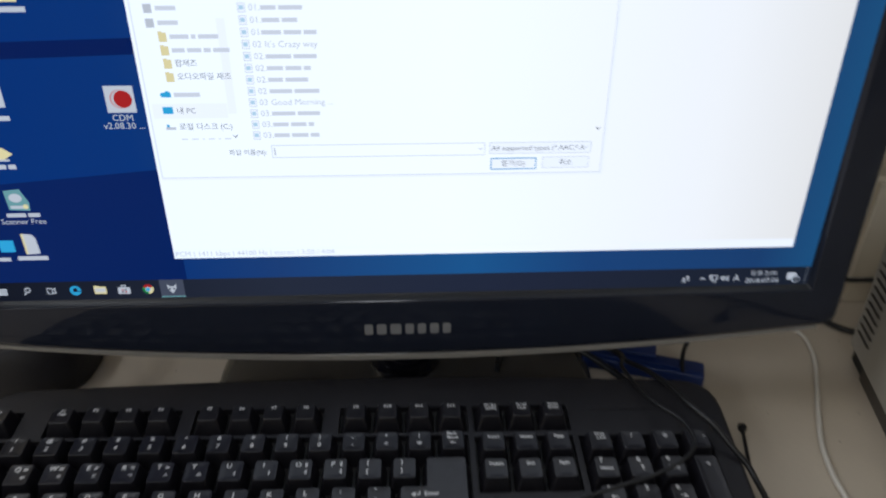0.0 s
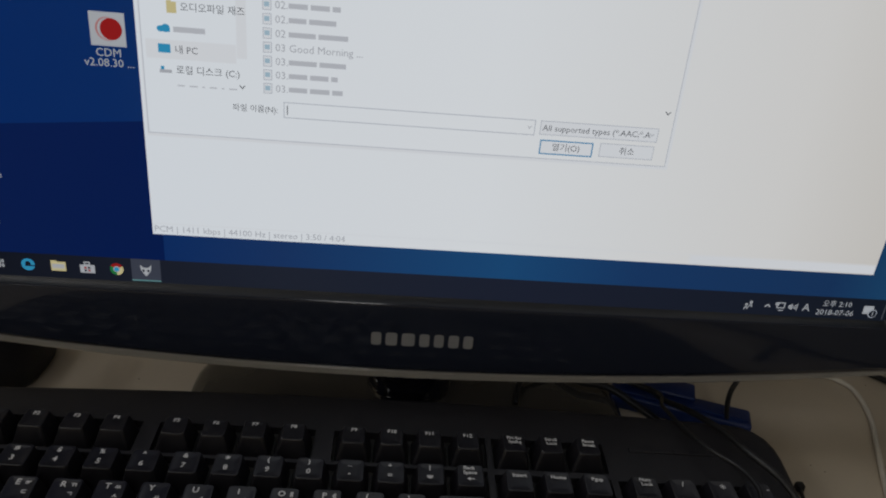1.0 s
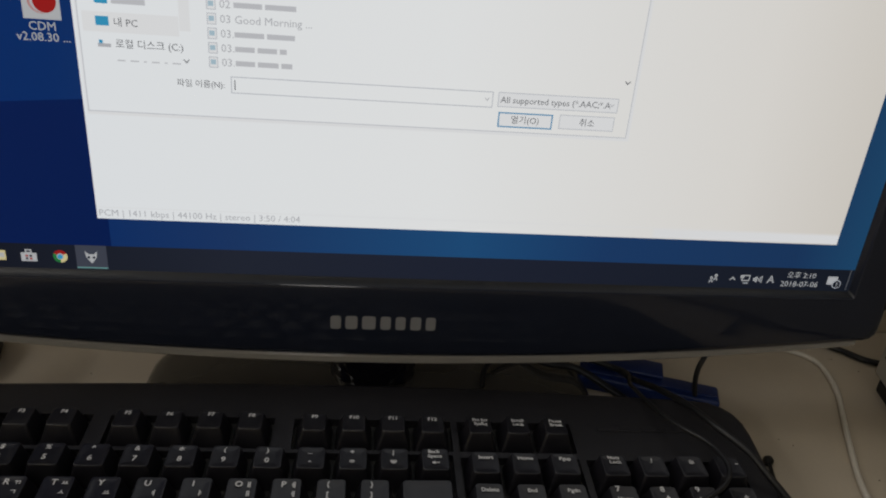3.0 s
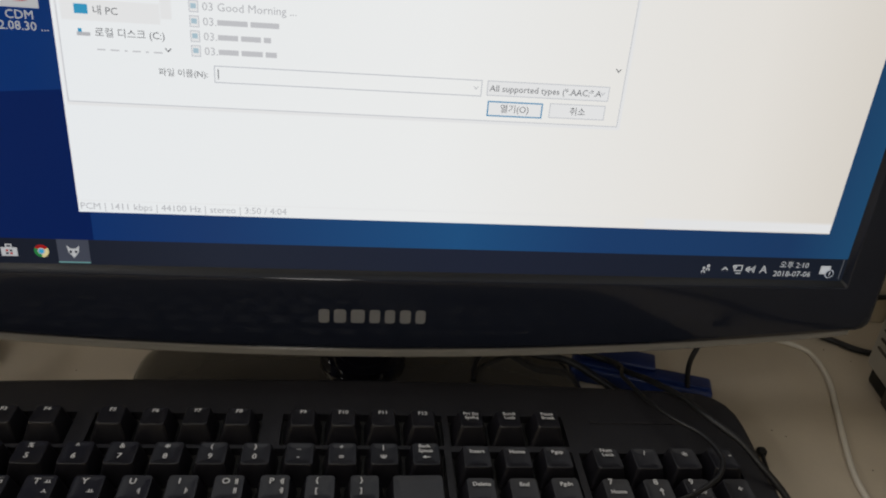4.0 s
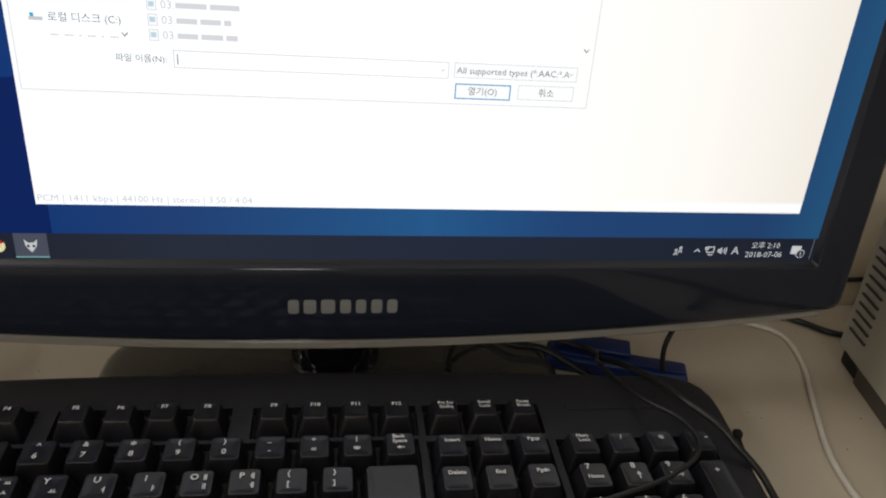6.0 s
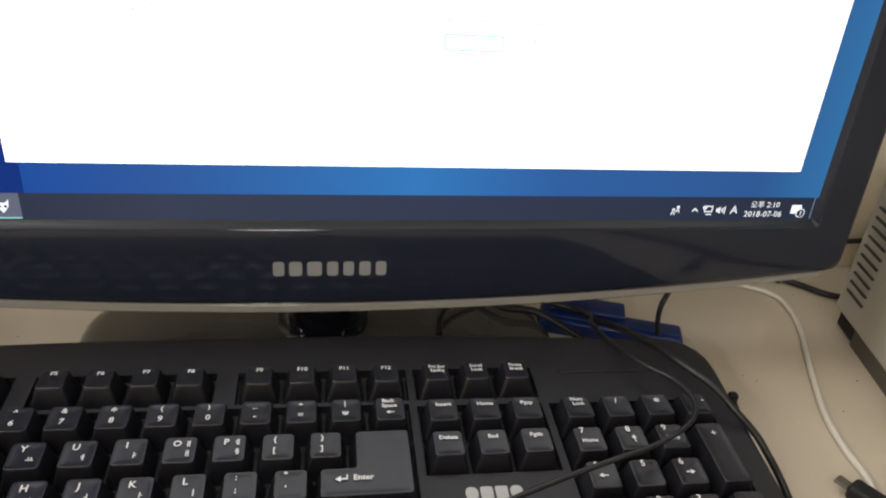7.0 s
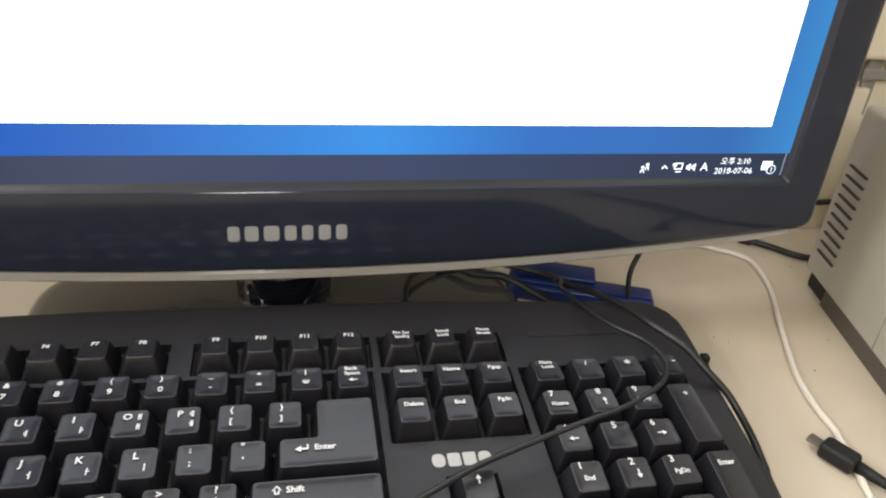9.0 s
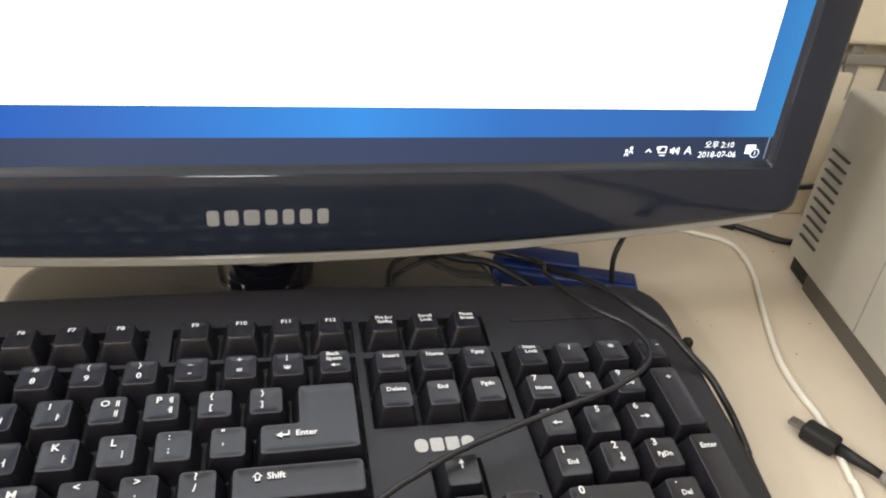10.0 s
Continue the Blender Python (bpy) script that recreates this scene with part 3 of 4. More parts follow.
def cluster_dx(u, row, w=1.0):
    """Small sideways offsets of the rows and of the groups of function keys."""
    if row > 1:
        return 0.0 if u < 1 or u > 15 else (-0.0011, -0.0009, 0.0004)[int((u - 2) / 4.5)]
    if u >= 15.25:
        return 0.0
    if w > 1.1 and u > 10:
        return 0.0008
    return {0: 0.0006, -1: 0.0012, -2: 0.0022, -3: 0.0021, -4: 0.0}[row]


def cluster_dy(u, row):
    if row > 1:
        return FROW
    if u >= 18.5:
        return PADDY
    return NAVDY if u >= 15.25 else 0.0


WELLS = [[(2, 1.25), 4, 1], [(6.5, 1.25), 4, 1], [(11, 1.25), 4, 1], [(0, 1.25), 1, 1], [(15.25, 1.25), 3, 1], [(15.25, 0), 3, 2], [(18.5, 0), 4, 5], [(0, 0), 15, 5]]
G = 0.0007
holes = [rect(u * U - G + (cluster_dx(u, r) if r > 1 else 0), (u + w) * U + G + (cluster_dx(u, r) if r > 1 else 0), (r - h + 0.5) * U - G + cluster_dy(u, r), (r + 0.5) * U + G + cluster_dy(u, r)) for (u, r), w, h in WELLS]
ux, uy = 15.25 * U, -3.5 * U + NAVDY
holes.append([(ux - G, uy - U - G), (ux + 3 * U + G, uy - U - G), (ux + 3 * U + G, uy + G), (ux + 2 * U + G, uy + G), (ux + 2 * U + G, uy + U + G), (ux + U - G, uy + U + G), (ux + U - G, uy + G), (ux - G, uy + G)])

bm = bmesh.new()
edges = []
top_ring = scaled(OUT, 0.0035)


def loop(pts, z):
    vs = [bm.verts.new((p[0], p[1], z)) for p in pts]
    es = [bm.edges.new((vs[i], vs[(i + 1) % len(vs)])) for i in range(len(vs))]
    return vs, es


outer, es = loop(top_ring, DECK)
edges += es
inner = []
for h in holes:
    vs, es = loop(h, DECK)
    edges += es
    inner.append(vs)
bmesh.ops.triangle_fill(bm, use_beauty=True, use_dissolve=False, edges=edges)
for vs in inner:
    low = [bm.verts.new((v.co.x, v.co.y, DECK - 0.0045)) for v in vs]
    for i in range(len(vs)):
        j = (i + 1) % len(vs)
        bm.faces.new((vs[i], vs[j], low[j], low[i]))
prev = outer
for d, z in ((0.0018, DECK - 0.0006), (0.0006, DECK - 0.0020), (0.0, DECK - 0.0045), (0.0, DECK - 0.0135), (0.002, DECK - 0.0155)):
    cur = [bm.verts.new((p.x, p.y, z)) for p in scaled(OUT, d)]
    for i in range(len(cur)):
        j = (i + 1) % len(cur)
        bm.faces.new((prev[i], prev[j], cur[j], cur[i]))
    prev = cur
bm.faces.new(prev)
part("case", bm, M_CASE, keyboard, "matt black keyboard case")
floor_pts = scaled(OUT, 0.006)
part("key_bed", loft([[(p.x, p.y, DECK - 0.0052) for p in floor_pts], [(p.x, p.y, DECK - 0.0046) for p in floor_pts]], bottom=True), M_WELL, keyboard)
for fx in (0.03, 0.40):
    part("tilt_foot", box_bm(fx - 0.014, fx + 0.014, 0.028, 0.036, -0.0375, DECK - 0.0156, 0.001), M_CASE, keyboard)
    part("front_pad", box_bm(fx - 0.012, fx + 0.012, -0.142, -0.132, -0.0243, DECK - 0.0156, 0.0005), M_RUBBER, keyboard)
# long shallow indicator window over the number pad and the maker's plate
part("indicator_window", box_bm(0.3622, 0.4115, 0.0280, 0.0312, DECK - 0.001, DECK + 0.0007, 0.0003), M_CASE, keyboard, "matt indicator strip")
for i in range(3):
    part("indicator_rib", box_bm(0.374 + i * 0.012, 0.3745 + i * 0.012, 0.0280, 0.0312, DECK, DECK + 0.0010), M_CASE, keyboard)
mk = [[(p.x, p.y) for p in inset_outline(rect(0.3045 + a, 0.3045 + a + 0.0056, -0.0440, -0.0375), 0.0002, 0.0002, 0, 0, r, 4)] for a, r in ((0.0, 0.0027), (0.0062, 0.0012), (0.0124, 0.0008), (0.0186, 0.0026))]
part("maker_mark", poly_bm(mk), M_MARK, keyboard, "white printed maker's mark", m=pose(0, 0, DECK + 0.0002))

_caps = {}


def cap_mesh(poly, key, side=0.0026, front=0.0026, back=0.0018):
    """A key cap over a rectilinear outline: skirt, sloping sides, rounded rim and a slightly hollow top."""
    if key in _caps:
        return _caps[key]
    rings = []
    for f, z, rad in ((0.0, -0.0112, 0.0012), (0.06, -0.0106, 0.0014), (0.94, -0.0007, 0.0016), (0.985, -0.0002, 0.0017), (1.02, 0.0, 0.0017), (1.10, 0.00005, 0.0016), (1.4, -0.00025, 0.0014), (2.0, -0.00045, 0.001)):
        o = 0.00075
        k = min(f, 1.15)
        ins = (o + side * k, o + side * k, o + front * k, o + back * k)
        if f > 1.15:
            e = (f - 1.15) * 0.0035
            ins = tuple(v + e for v in ins)
        rings.append([(p.x, p.y, z) for p in inset_outline(poly, *ins, rad)])
    bm = loft(rings)
    bmesh.ops.recalc_face_normals(bm, faces=bm.faces[:])
    for f in bm.faces:
        f.smooth = f.calc_center_median().z > -0.0012
    me = bpy.data.meshes.new("keycap")
    bm.to_mesh(me)
    bm.free()
    me.materials.append(M_KEY)
    _caps[key] = me
    return me


ROW_TILT = {1.25: -1.5, 0: -1.5, -1: 0.0, -2: 1.5, -3: 3.5, -4: 4.0}
ROW_RISE = {1.25: -0.0002, 0: 0.0, -1: -0.0002, -2: -0.0004, -3: -0.0003, -4: 0.0}


def key_cap(u, row, w=1.0, h=1.0, legends=(), poly=None, tag="unit"):
    """legends: (text, x, y, size) in millimetres from the middle of the cap."""
    cx, cy = (u + w / 2) * U + cluster_dx(u, row, w), (row + 0.5 - h / 2) * U + cluster_dy(u, row)
    poly = poly or rect(-w * U / 2, w * U / 2, -h * U / 2, h * U / 2)
    j = random.Random(int(u * 100 + row * 7919))
    m = pose(cx + j.uniform(-1, 1) * 0.00012, cy + j.uniform(-1, 1) * 0.00012, ROW_RISE[row] + j.uniform(-1, 1) * 0.00015, ROW_TILT[row] + j.uniform(-0.6, 0.6), j.uniform(-0.6, 0.6), j.uniform(-0.4, 0.4))
    if row > 1:
        mesh = cap_mesh(poly, ("function", w, h), 0.0033, 0.0041, 0.0018)
    else:
        mesh = cap_mesh(poly, (tag, w, h))
    cap = link("keycap", mesh, keyboard, "", m)
    for body, x, y, size in legends:
        link("legend", text_mesh(body, size * 1.1 / 1000, M_PRINT, "CENTER", 0.00008), cap, "", pose(x / 1000, y / 1000, 0.00018))
    return cap


def arrow(cap, x, y, ang, s=1.0):
    sh = [[(-1.6, -0.25), (0.2, -0.25), (0.2, 0.25), (-1.6, 0.25)], [(0.2, -0.95), (1.7, 0), (0.2, 0.95)]]
    part("legend", poly_bm([[(a * s / 1000, b * s / 1000) for a, b in p] for p in sh]), M_PRINT, cap, m=pose(x / 1000, y / 1000, 0.0002, 0, 0, ang))


LET = 3.9
key_cap(0, 1.25, legends=[("Esc", -0.5, 4.0, 2.8)])
for i in range(12):
    u = 2 + i + 0.5 * (i // 4)
    leg = [(f"F{i + 1}", 0, 4.2, 2.9)]
    if i == 0:
        leg.append(("Help", 0, 1.9, 2.3))
    key_cap(u, 1.25, legends=leg)
NUM = ["~`", "!1", "@2", "#3", "$4", "%5", "^6", "&7", "*8", "(9", ")0", "_-", "+=", "|₩"]
for i, (a, b) in enumerate(NUM):
    key_cap(i, 0, legends=[(a, -0.5, 3.2 if a == "*" else 4.2, 5.2 if a == "*" else 3.4), (b, -0.4, -1.8, 2.7 if b == "₩" else 3.8)])
bs = key_cap(14, 0, legends=[("Back", -0.6, 5.0, 2.6), ("Space", -0.2, 2.1, 2.6)])
arrow(bs, 0.0, -1.8, 180, 1.1)
HAN = dict(Q="ㅂㅃ", W="ㅈㅉ", E="ㄷㄸ", R="ㄱㄲ", T="ㅅㅆ", Y="ㅛ", U="ㅕ", I="ㅑ", O="ㅐㅒ", P="ㅔㅖ", A="ㅁ", S="ㄴ", D="ㅇ", F="ㄹ", G="ㅎ", H="ㅗ", J="ㅓ", K="ㅏ", L="ㅣ", Z="ㅋ", X="ㅌ", C="ㅊ", V="ㅍ", B="ㅠ", N="ㅜ", M="ㅡ")


def letter(ch, u, row):
    h = HAN[ch]
    leg = [(ch, -1.3, 3.5, LET), (h[0], 3.1 if len(h) > 1 else 2.2, -1.8, 3.0)]
    if len(h) > 1:
        leg.append((h[1], 3.1, 3.1, 3.0))
    key_cap(u, row, legends=leg)


key_cap(0, -1, 1.5, legends=[("Tab", -6, 3, 2.8)])
for i, ch in enumerate("QWERTYUIOP"):
    letter(ch, 1.5 + i, -1)
key_cap(11.5, -1, legends=[("{", -1.4, 4.1, 3.4), ("[", -1.5, -1.5, 3.4)])
key_cap(12.5, -1, legends=[("}", -1.4, 4.1, 3.4), ("]", -1.5, -1.5, 3.4)])
key_cap(0, -2, 1.75, legends=[("Caps Lock", -5, 3, 2.6)])
for i, ch in enumerate("ASDFGHJKL"):
    letter(ch, 1.75 + i, -2)
key_cap(10.75, -2, legends=[(":", -1.6, 4.4, 3.6), (";", -1.5, -1.4, 3.6)])
key_cap(11.75, -2, legends=[("\"", -2.0, 4.6, 3.6), ("'", -1.8, -1.7, 3.6)])
hw = 2.25 * U / 2
ent = key_cap(12.75, -1, 2.25, 2, poly=[(-hw, -U), (hw, -U), (hw, U), (-hw + 0.75 * U, U), (-hw + 0.75 * U, 0), (-hw, 0)], tag="enter", legends=[("Enter", -1.4, -7.4, 3.3)])
arrow(ent, -10.0, -7.8, 180, 1.5)
part("legend", poly_bm([rect(-0.0081, -0.0076, -0.0080, -0.0058)]), M_PRINT, ent, m=pose(0, 0, 0.0002))
key_cap(0, -3, 2.25, legends=[("Shift", -6, 3, 3.2)])
for i, ch in enumerate("ZXCVBNM"):
    letter(ch, 2.25 + i, -3)
for i, (a, b) in enumerate((("<", ","), (">", "."), ("?", "/"))):
    key_cap(9.25 + i, -3, legends=[(a, -0.7, 4.7, 3.6), (b, -0.8, 0.2, 3.6)])
shift = key_cap(12.25, -3, 2.75, legends=[("Shift", -8.0, 2.8, 3.3)])
part("legend", poly_bm([[(-13.8, 4.2), (-12.0, 6.2), (-10.2, 4.2), (-11.1, 4.2), (-11.1, 2.6), (-12.9, 2.6), (-12.9, 4.2)]]), M_PRINT, shift, m=Matrix.Translation((-0.0024, -0.0014, 0.0002)) @ Matrix.Diagonal((0.001, 0.001, 1, 1)))
part("legend", poly_bm([[(-12.9, 4.5), (-12.0, 5.5), (-11.1, 4.5), (-11.6, 4.1), (-11.6, 3.1), (-12.4, 3.1), (-12.4, 4.1)]]), M_KEY, shift, m=Matrix.Translation((-0.0024, -0.0014, 0.0003)) @ Matrix.Diagonal((0.001, 0.001, 1, 1)))
for u, w, t in ((0, 1.25, "Ctrl"), (1.25, 1.25, ""), (2.5, 1.25, "Alt"), (3.75, 6.25, ""), (10, 1.25, "Alt"), (11.25, 1.25, ""), (12.5, 1.25, ""), (13.75, 1.25, "Ctrl")):
    key_cap(u, -4, w, legends=[(t, 0, 3, 2.9)] if t else ())
NAV = 15.25
for i, (a, b) in enumerate((("Prt Scr", "SysRq"), ("Scroll", "Lock"), ("Pause", "Break"))):
    key_cap(NAV + i, 1.25, legends=[(a, 0.4, 4.3, 2.5), (b, 0.4, 1.6, 2.5)])
for i, t in enumerate(("Insert", "Home", "Pgup")):
    key_cap(NAV + i, 0, legends=[(t, 0.3, 3.3, 2.7)])
for i, t in enumerate(("Delete", "End", "Pgdn")):
    key_cap(NAV + i, -1, legends=[(t, 0.3, 3.3, 2.7)])
arrow(key_cap(NAV + 1, -3), 0, 2.5, 90, 1.2)
for i, a in enumerate((180, -90, 0)):
    arrow(key_cap(NAV + i, -4), 0, 2.5, a, 1.2)
PAD = 18.5
key_cap(PAD, 0, legends=[("Num", 0.3, 5.0, 2.6), ("Lock", 0.6, 2.2, 2.6)])
for i, t in enumerate("/*-"):
    key_cap(PAD + 1 + i, 0, legends=[(t, (-0.2, 0.4, 4.0)[i], (3.3, 1.4, 2.6)[i], (3.8, 6.0, 5.0)[i])])
PADS = {(0, -1): ("7", "Home"), (1, -1): ("8", 90), (2, -1): ("9", "PgUp"), (0, -2): ("4", 180), (1, -2): ("5", ""), (2, -2): ("6", 0), (0, -3): ("1", "End"), (1, -3): ("2", -90), (2, -3): ("3", "PgDn")}
for (i, r), (d, s) in PADS.items():
    cap = key_cap(PAD + i, r, legends=[(d, -0.4 if i == 1 else -2.5, 5.2, 4.0)] + ([(s, -0.2, -0.4, 2.6)] if isinstance(s, str) and s else []))
    if not isinstance(s, str):
        arrow(cap, 1.0 if i == 1 else -0.2, -0.2, s, 1.25)
key_cap(PAD + 3, -1, 1, 2, legends=[("+", 0.5, 10.5, 4.2)])
key_cap(PAD + 3, -3, 1, 2, legends=[("Enter", 0.1, 11.0, 2.9)])
key_cap(PAD, -4, 2, legends=[("0", -11.0, 5.4, 4.2), ("Ins", -7.5, 0.4, 2.6)])
key_cap(PAD + 2, -4, legends=[(".", -2.4, 6.2, 4.2), ("Del", 0.2, 0.6, 2.7)])

# ---- things round the keyboard ----
def cable(name, pts, radius, material, label, category="cable", sides=10):
    ob = finish(name, tube_bm(pts, radius, sides), material, True)
    return tagged(ob, label, category)


D = DESK
# thick black cord over the rear corner of the keyboard and down its side
cable("black_cable", [(0.3303, 0.1646, D + 0.0040), (0.3912, 0.1073, D + 0.0180), (0.3988, 0.0843, D + 0.0250), (0.4072, 0.0666, D + 0.0310), (0.4148, 0.0429, D + 0.0380), (0.4203, 0.0223, D + 0.0410), (0.4300, 0.0046, D + 0.0400), (0.4364, -0.0054, D + 0.0350), (0.4452, -0.0141, D + 0.0270), (0.4500, -0.0211, D + 0.0200), (0.4548, -0.0273, D + 0.0120), (0.4569, -0.0385, D + 0.0045), (0.4545, -0.0507, D + 0.0030), (0.4400, -0.1300, D + 0.0030), (0.4340, -0.2000, D + 0.0030)], 0.0018, M_CABLE, "thick black power cord draped over the keyboard corner")
# thin black cord looping over the number pad
cable("black_cable", [(0.3120, 0.1643, D + 0.0040), (0.3946, 0.1071, D + 0.0180), (0.3928, 0.0690, D + 0.0310), (0.3952, 0.0426, D + 0.0370), (0.4013, 0.0235, D + 0.0400), (0.4102, 0.0090, D + 0.0420), (0.4132, -0.0039, D + 0.0430), (0.4114, -0.0141, D + 0.0430), (0.4026, -0.0243, D + 0.0430), (0.3848, -0.0338, D + 0.0420), (0.3632, -0.0406, D + 0.0410), (0.3441, -0.0444, D + 0.0370), (0.3198, -0.0535, D + 0.0360), (0.3009, -0.0645, D + 0.0370), (0.2889, -0.0716, D + 0.0365), (0.2620, -0.0920, D + 0.0360), (0.2300, -0.1200, D + 0.0320)], 0.0012, M_CABLE, "thin black cord looped across the number pad keys")
cable("black_cable", [(0.3121, 0.0883, D + 0.0135), (0.3146, 0.1006, D + 0.0160), (0.3206, 0.1104, D + 0.0165), (0.3332, 0.1194, D + 0.0140), (0.3534, 0.1233, D + 0.0080), (0.3856, 0.1164, D + 0.0060), (0.4113, 0.1442, D + 0.0030)], 0.0016, M_CABLE, "thin black cord bent over the stand foot")
cable("black_cable", [(0.4444, 0.0880, D + 0.0060), (0.4425, 0.0905, D + 0.0170), (0.4425, 0.0920, D + 0.0270), (0.4460, 0.0945, D + 0.0350), (0.4560, 0.1050, D + 0.0420), (0.4700, 0.1300, D + 0.0450)], 0.0016, M_CABLE, "thin black cord behind the blue case")
cable("black_cable", [(0.3353, 0.1336, D + 0.0135), (0.3541, 0.1138, D + 0.0145), (0.3738, 0.1093, D + 0.0135), (0.3904, 0.0953, D + 0.0100), (0.4031, 0.0806, D + 0.0075)], 0.0024, M_CABLE, "short thick black cord behind the keyboard")
# white cord on the desk
cable("white_cable", [(0.5050, 0.1780, D + 0.0018), (0.5374, 0.1576, D + 0.0018), (0.5510, 0.1486, D + 0.0018), (0.5555, 0.1356, D + 0.0018), (0.5501, 0.1086, D + 0.0018), (0.5375, 0.0790, D + 0.0018), (0.5262, 0.0532, D + 0.0018), (0.5148, 0.0244, D + 0.0018), (0.5096, -0.0003, D + 0.0018), (0.5083, -0.0192, D + 0.0018), (0.5028, -0.0401, D + 0.0018), (0.4977, -0.0579, D + 0.0018), (0.4949, -0.0675, D + 0.0018), (0.4550, -0.1700, D + 0.0018)], 0.0017, M_WCABLE, "white cord lying in a bend on the desk")
# black cord along the back of the desk, and one across the panel
cable("black_cable", [(0.5679, 0.1669, D + 0.0032), (0.5806, 0.1573, D + 0.0026), (0.5992, 0.1422, D + 0.0026), (0.6445, 0.1354, D + 0.0026)], 0.0022, M_CABLE, "black cord at the back edge of the desk")
tagged(finish("cable_plug", box_bm(-0.005, 0.005, -0.004, 0.004, 0, 0.008, 0.0015), M_RUBBER, True, m=pose(0.5669, 0.1686, D, 0, 0, -33)), "small black plug end on a black cord", "plug")

# micro plug with its cord
PLUG_SCALE = Matrix.Diagonal((0.82, 0.82, 0.9, 1))
plug = thing("usb_plug", "black moulded plug with a bare metal tip, on the desk", "plug", pose(0.4907, -0.0249, D, 0, 0, -60) @ PLUG_SCALE)
part("tip", box_bm(-0.0035, 0.0045, -0.0034, 0.0034, 0.0046, 0.0068, 0.0005), M_METAL, plug, "bare metal tip")
part("grip", box_bm(0.0045, 0.0245, -0.0062, 0.0062, 0.0012, 0.0102, 0.0024, 3), M_RUBBER, plug, "black moulded grip", smooth=True)
part("strain_relief", loft([[(x, r * math.cos(a), 0.0055 + r * math.sin(a)) for a in (2 * math.pi * k / 12 for k in range(12))] for x, r in ((0.0245, 0.0036), (0.036, 0.0029), (0.0480, 0.0022))], bottom=True), M_RUBBER, plug, smooth=True)
part("sleeve", loft([[(x, r * math.cos(a), 0.0052 + r * math.sin(a)) for a in (2 * math.pi * k / 12 for k in range(12))] for x, r in ((0.0482, 0.0020), (0.0500, 0.0034), (0.068, 0.0036), (0.0695, 0.0022))], bottom=True), M_SLEEVE, plug, "clear wrapped sleeve", smooth=True)
part("cord", tube_bm([(0.0386, 0, 0.0052), (0.06, 0.001, 0.004), (0.09, 0.012, 0.0022), (0.13, 0.03, 0.0022)], 0.0018), M_CABLE, plug, smooth=True)

# tie end lying beside the keyboard
tie = thing("cable_tie", "thin black tie with a thick end, beside the keyboard", "cable tie", pose(0, 0, 0))
part("strap", tube_bm([(0.4690, 0.0403, D + 0.0026), (0.4651, 0.0235, D + 0.0018), (0.4614, 0.0069, D + 0.0012)], 0.0011), M_CABLE, tie, smooth=True)
part("head", box_bm(0.4666, 0.4716, 0.0383, 0.0431, D, D + 0.0052, 0.0015, 3), M_RUBBER, tie, smooth=True)

# blue plastic case behind the keyboard
blue = thing("plastic_case", "translucent blue plastic case with a long lip, on the desk", "case", pose(0.4220, 0.1049, D, 0, 0, -18))
part("tray", box_bm(-0.045, 0.0405, -0.0115, 0.0065, 0.0, 0.0105, 0.002, 3), M_BLUE, blue, smooth=True)
part("lid", box_bm(-0.040, 0.0065, -0.001, 0.016, 0.0106, 0.0138, 0.0014, 3), M_BLUE, blue, smooth=True)
part("rim", box_bm(-0.043, 0.0385, -0.0085, -0.0065, 0.0106, 0.0122, 0.0005), M_BLUE, blue)

# black speaker at the other end of the monitor
spk = thing("speaker", "rounded matt black speaker base beside the monitor stand", "speaker", pose(-0.0580, 0.1135, D))
rings = []
for s, z in ((0.97, 0.0), (1.0, 0.004), (1.0, 0.018), (0.988, 0.028), (0.955, 0.037), (0.91, 0.0425), (0.885, 0.0440), (0.86, 0.0430), (0.60, 0.0445)):
    rings.append([(0.0875 * s * math.copysign(abs(math.cos(a)) ** 0.75, math.cos(a)), 0.0450 * s * math.copysign(abs(math.sin(a)) ** 0.75, math.sin(a)), z) for a in (2 * math.pi * k / 48 for k in range(48))])
part("base", loft(rings, bottom=True), M_CASE, spk, smooth=True)

# grey metal cabinet with slots
BOX = pose(0.5771, 0.1185, D, 0, 0, -12)
unit = thing("power_unit", "grey painted metal unit with slotted side, on black feet", "power unit", BOX)
BW, BL, B0, B1 = 0.26, 0.36, 0.011, 0.1212
body = part("housing", box_bm(0.0012, BW, -BL, 0.0, B0, B1, 0.003, 3), M_BOX, unit, "grey painted metal housing", smooth=False)

for i in range(10):
    z = 0.0862 - 0.0064 * i
    part("vent_slot", loft([[(-0.0, y, zz) for y, zz in rounded([(-0.0305, z - 0.0008), (-0.0085, z - 0.0008), (-0.0085, z + 0.0008), (-0.0305, z + 0.0008)], 0.0007, 3)]] + [[(0.0011, y, zz) for y, zz in rounded([(-0.0300, z - 0.0005), (-0.0090, z - 0.0005), (-0.0090, z + 0.0005), (-0.0300, z + 0.0005)], 0.0004, 3)]], bottom=False), M_SLIT, unit)
part("side_seam", box_bm(0.0006, 0.0013, -0.0920, -0.0916, B0 + 0.002, B1 - 0.004), M_GREY, unit)
for fy in (-0.012, -0.33):
    for fx in (0.012, BW - 0.03):
        part("foot", box_bm(fx - 0.008, fx + 0.012, fy - 0.016, fy + 0.008, 0.0, B0 - 0.0002, 0.002), M_RUBBER, unit, "black rubber foot")
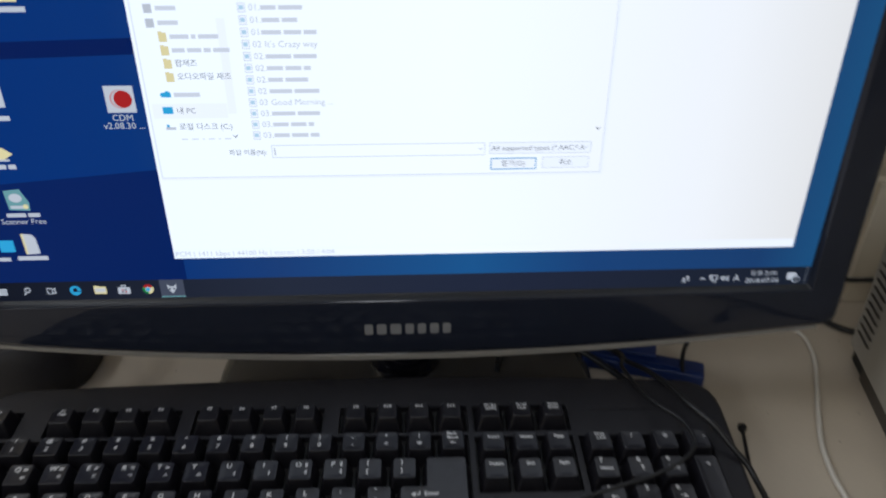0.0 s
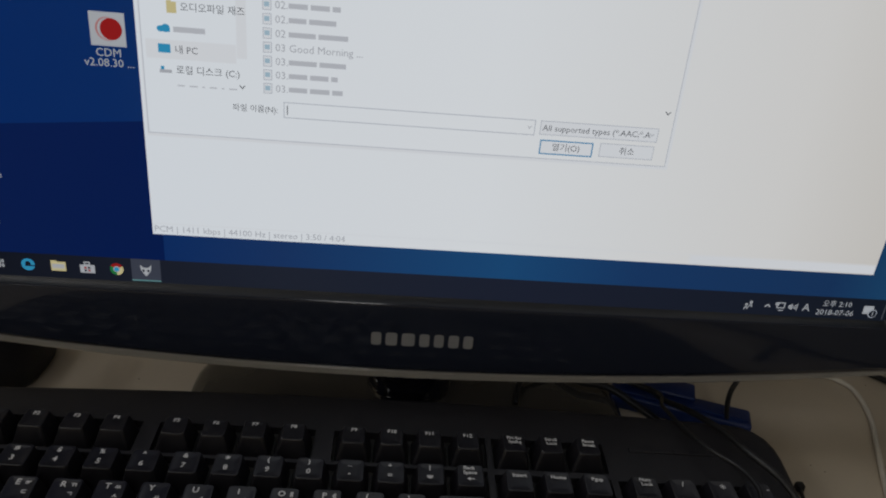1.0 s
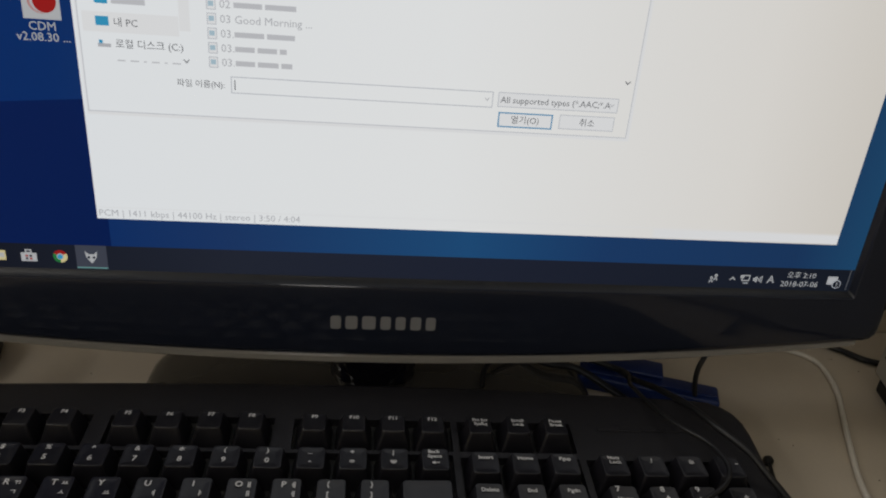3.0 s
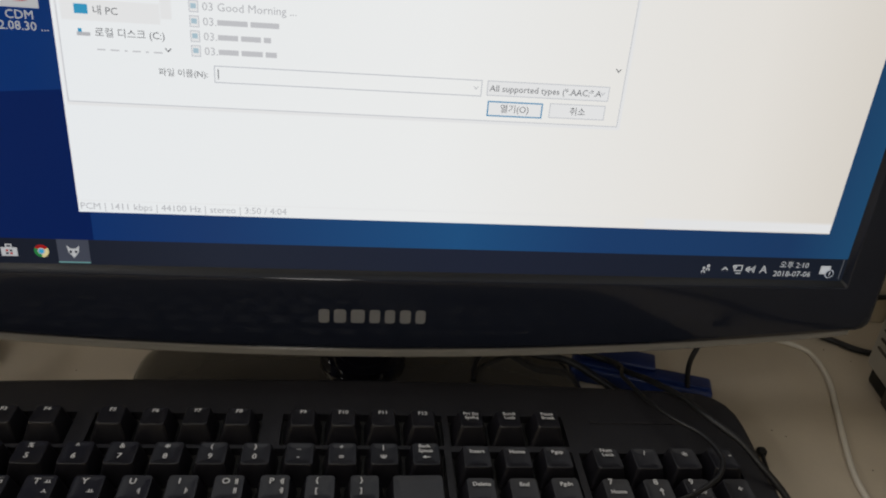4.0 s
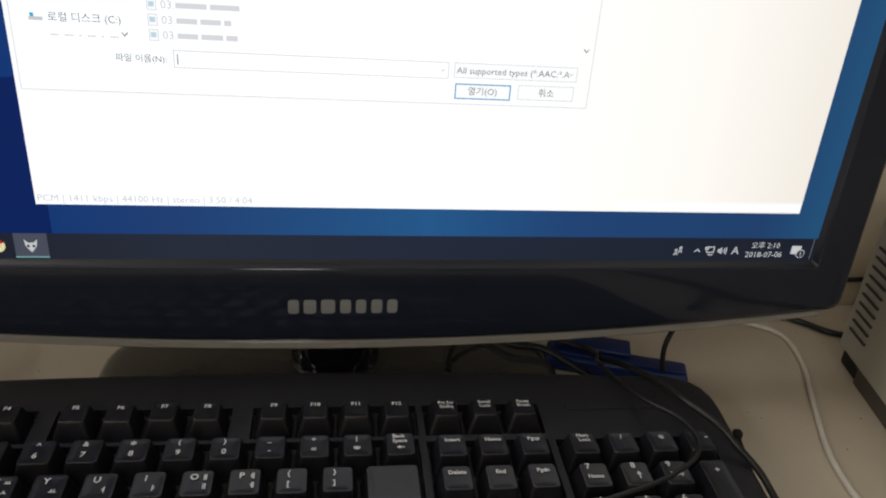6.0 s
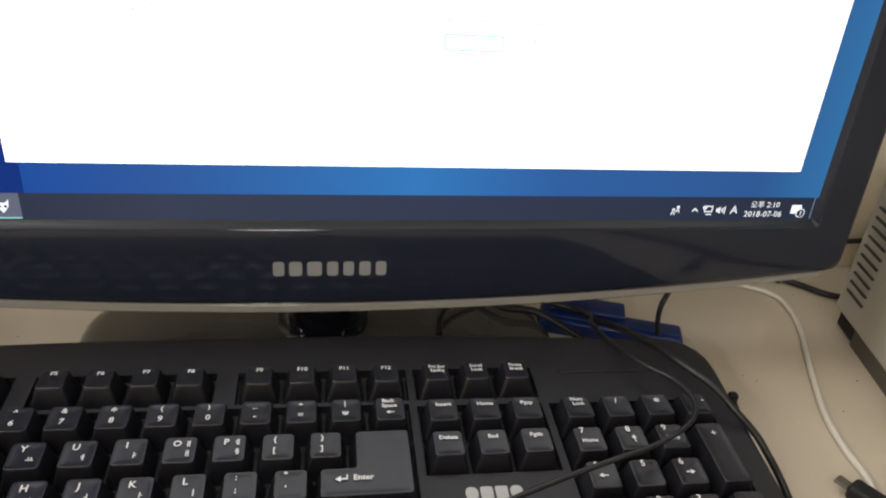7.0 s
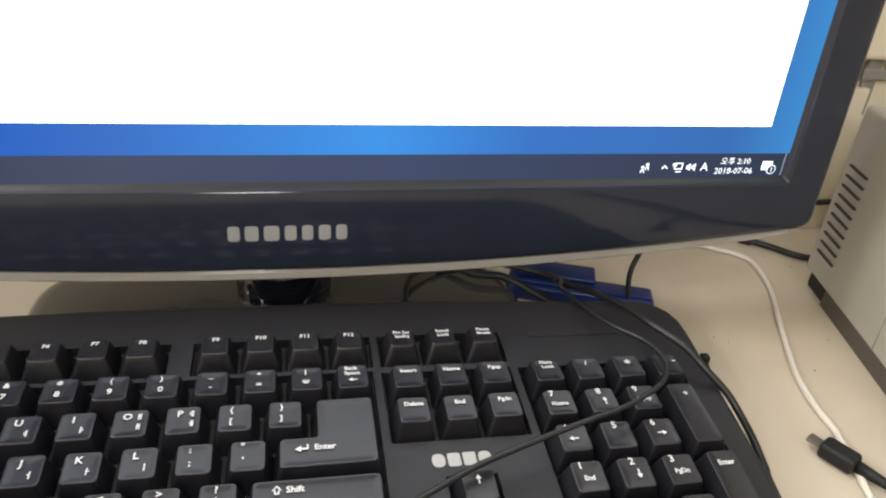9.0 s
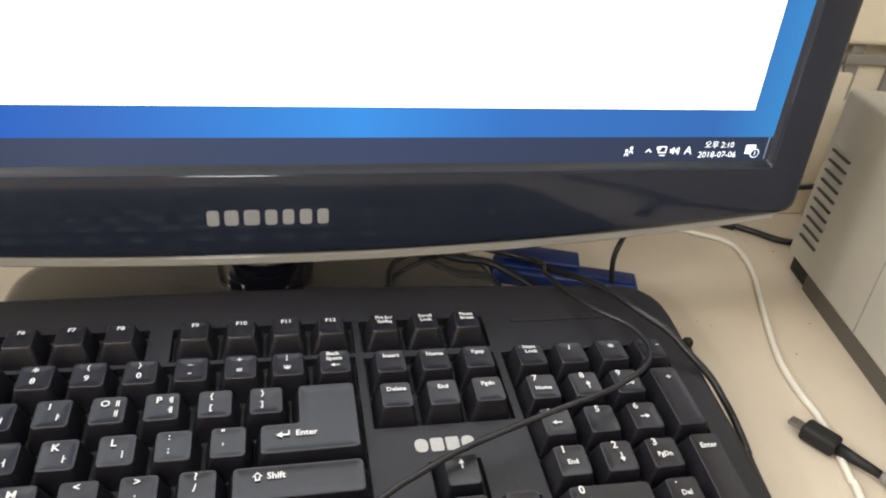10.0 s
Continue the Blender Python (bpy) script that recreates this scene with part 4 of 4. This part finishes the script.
part("base_rail", box_bm(0.003, 0.009, -0.313, -0.0285, 0.0, B0 - 0.0002), M_SLIT, unit, "dark strip under the housing")

# ---- cream panel and cable rail behind the desk ----
PY = 0.1935
screen_panel = thing("desk_screen", "cream painted metal screen panel behind the desk", "desk screen", pose(0, 0, 0))
part("lower_panel", box_bm(-0.75, 1.05, PY, PY + 0.03, 0.0, 0.8625, 0.002), M_WALL, screen_panel)
part("post", box_bm(0.612, 0.640, PY - 0.006, PY - 0.0002, DESK, 0.8580, 0.001), M_WALL, screen_panel)
part("top_rail", box_bm(-0.75, 1.05, PY - 0.010, PY + 0.03, 0.8780, 1.22, 0.004, 3), M_WALL, screen_panel, "cream upper panel with a rounded lower edge")
part("rail_channel", box_bm(-0.75, 1.05, PY + 0.012, PY + 0.028, 0.8627, 0.8778), M_WALL, screen_panel)
for bx in (0.15, 0.634, 0.668):
    part("bracket", box_bm(bx, bx + 0.0105, PY - 0.003, PY - 0.0002, 0.838, 0.8778, 0.001), M_GREY, screen_panel, "grey metal bracket")
part("clamp", box_bm(0.630, 0.690, PY - 0.0062, PY - 0.0032, 0.8640, 0.8715, 0.001), M_GREY, screen_panel)
cable("black_cable", [(0.5060, 0.1910, D + 0.0190), (0.5860, 0.1910, D + 0.0205), (0.6310, 0.1855, D + 0.0230), (0.7060, 0.1910, D + 0.0260)], 0.0020, M_CABLE, "black cord running along the cream panel")

# crumbs and specks on the desk
rng = random.Random(4)
for cx, cy in ((0.4867, 0.0618), (0.5819, 0.1344), (0.5699, 0.1483), (0.4930, 0.0566), (0.0842, 0.1090), (0.5292, 0.0289), (0.5553, 0.0546)):
    bm = bmesh.new()
    bmesh.ops.create_icosphere(bm, subdivisions=1, radius=0.00045)
    for v in bm.verts:
        v.co = Vector((v.co.x * rng.uniform(0.8, 1.6), v.co.y * rng.uniform(0.7, 1.2), v.co.z * 0.6 + 0.00025))
    tagged(finish("crumb", bm, M_CRUMB, m=pose(cx, cy, D, 0, 0, rng.uniform(0, 180))), "tiny dark crumb lying on the desk", "crumb", "crumbs on the desk")
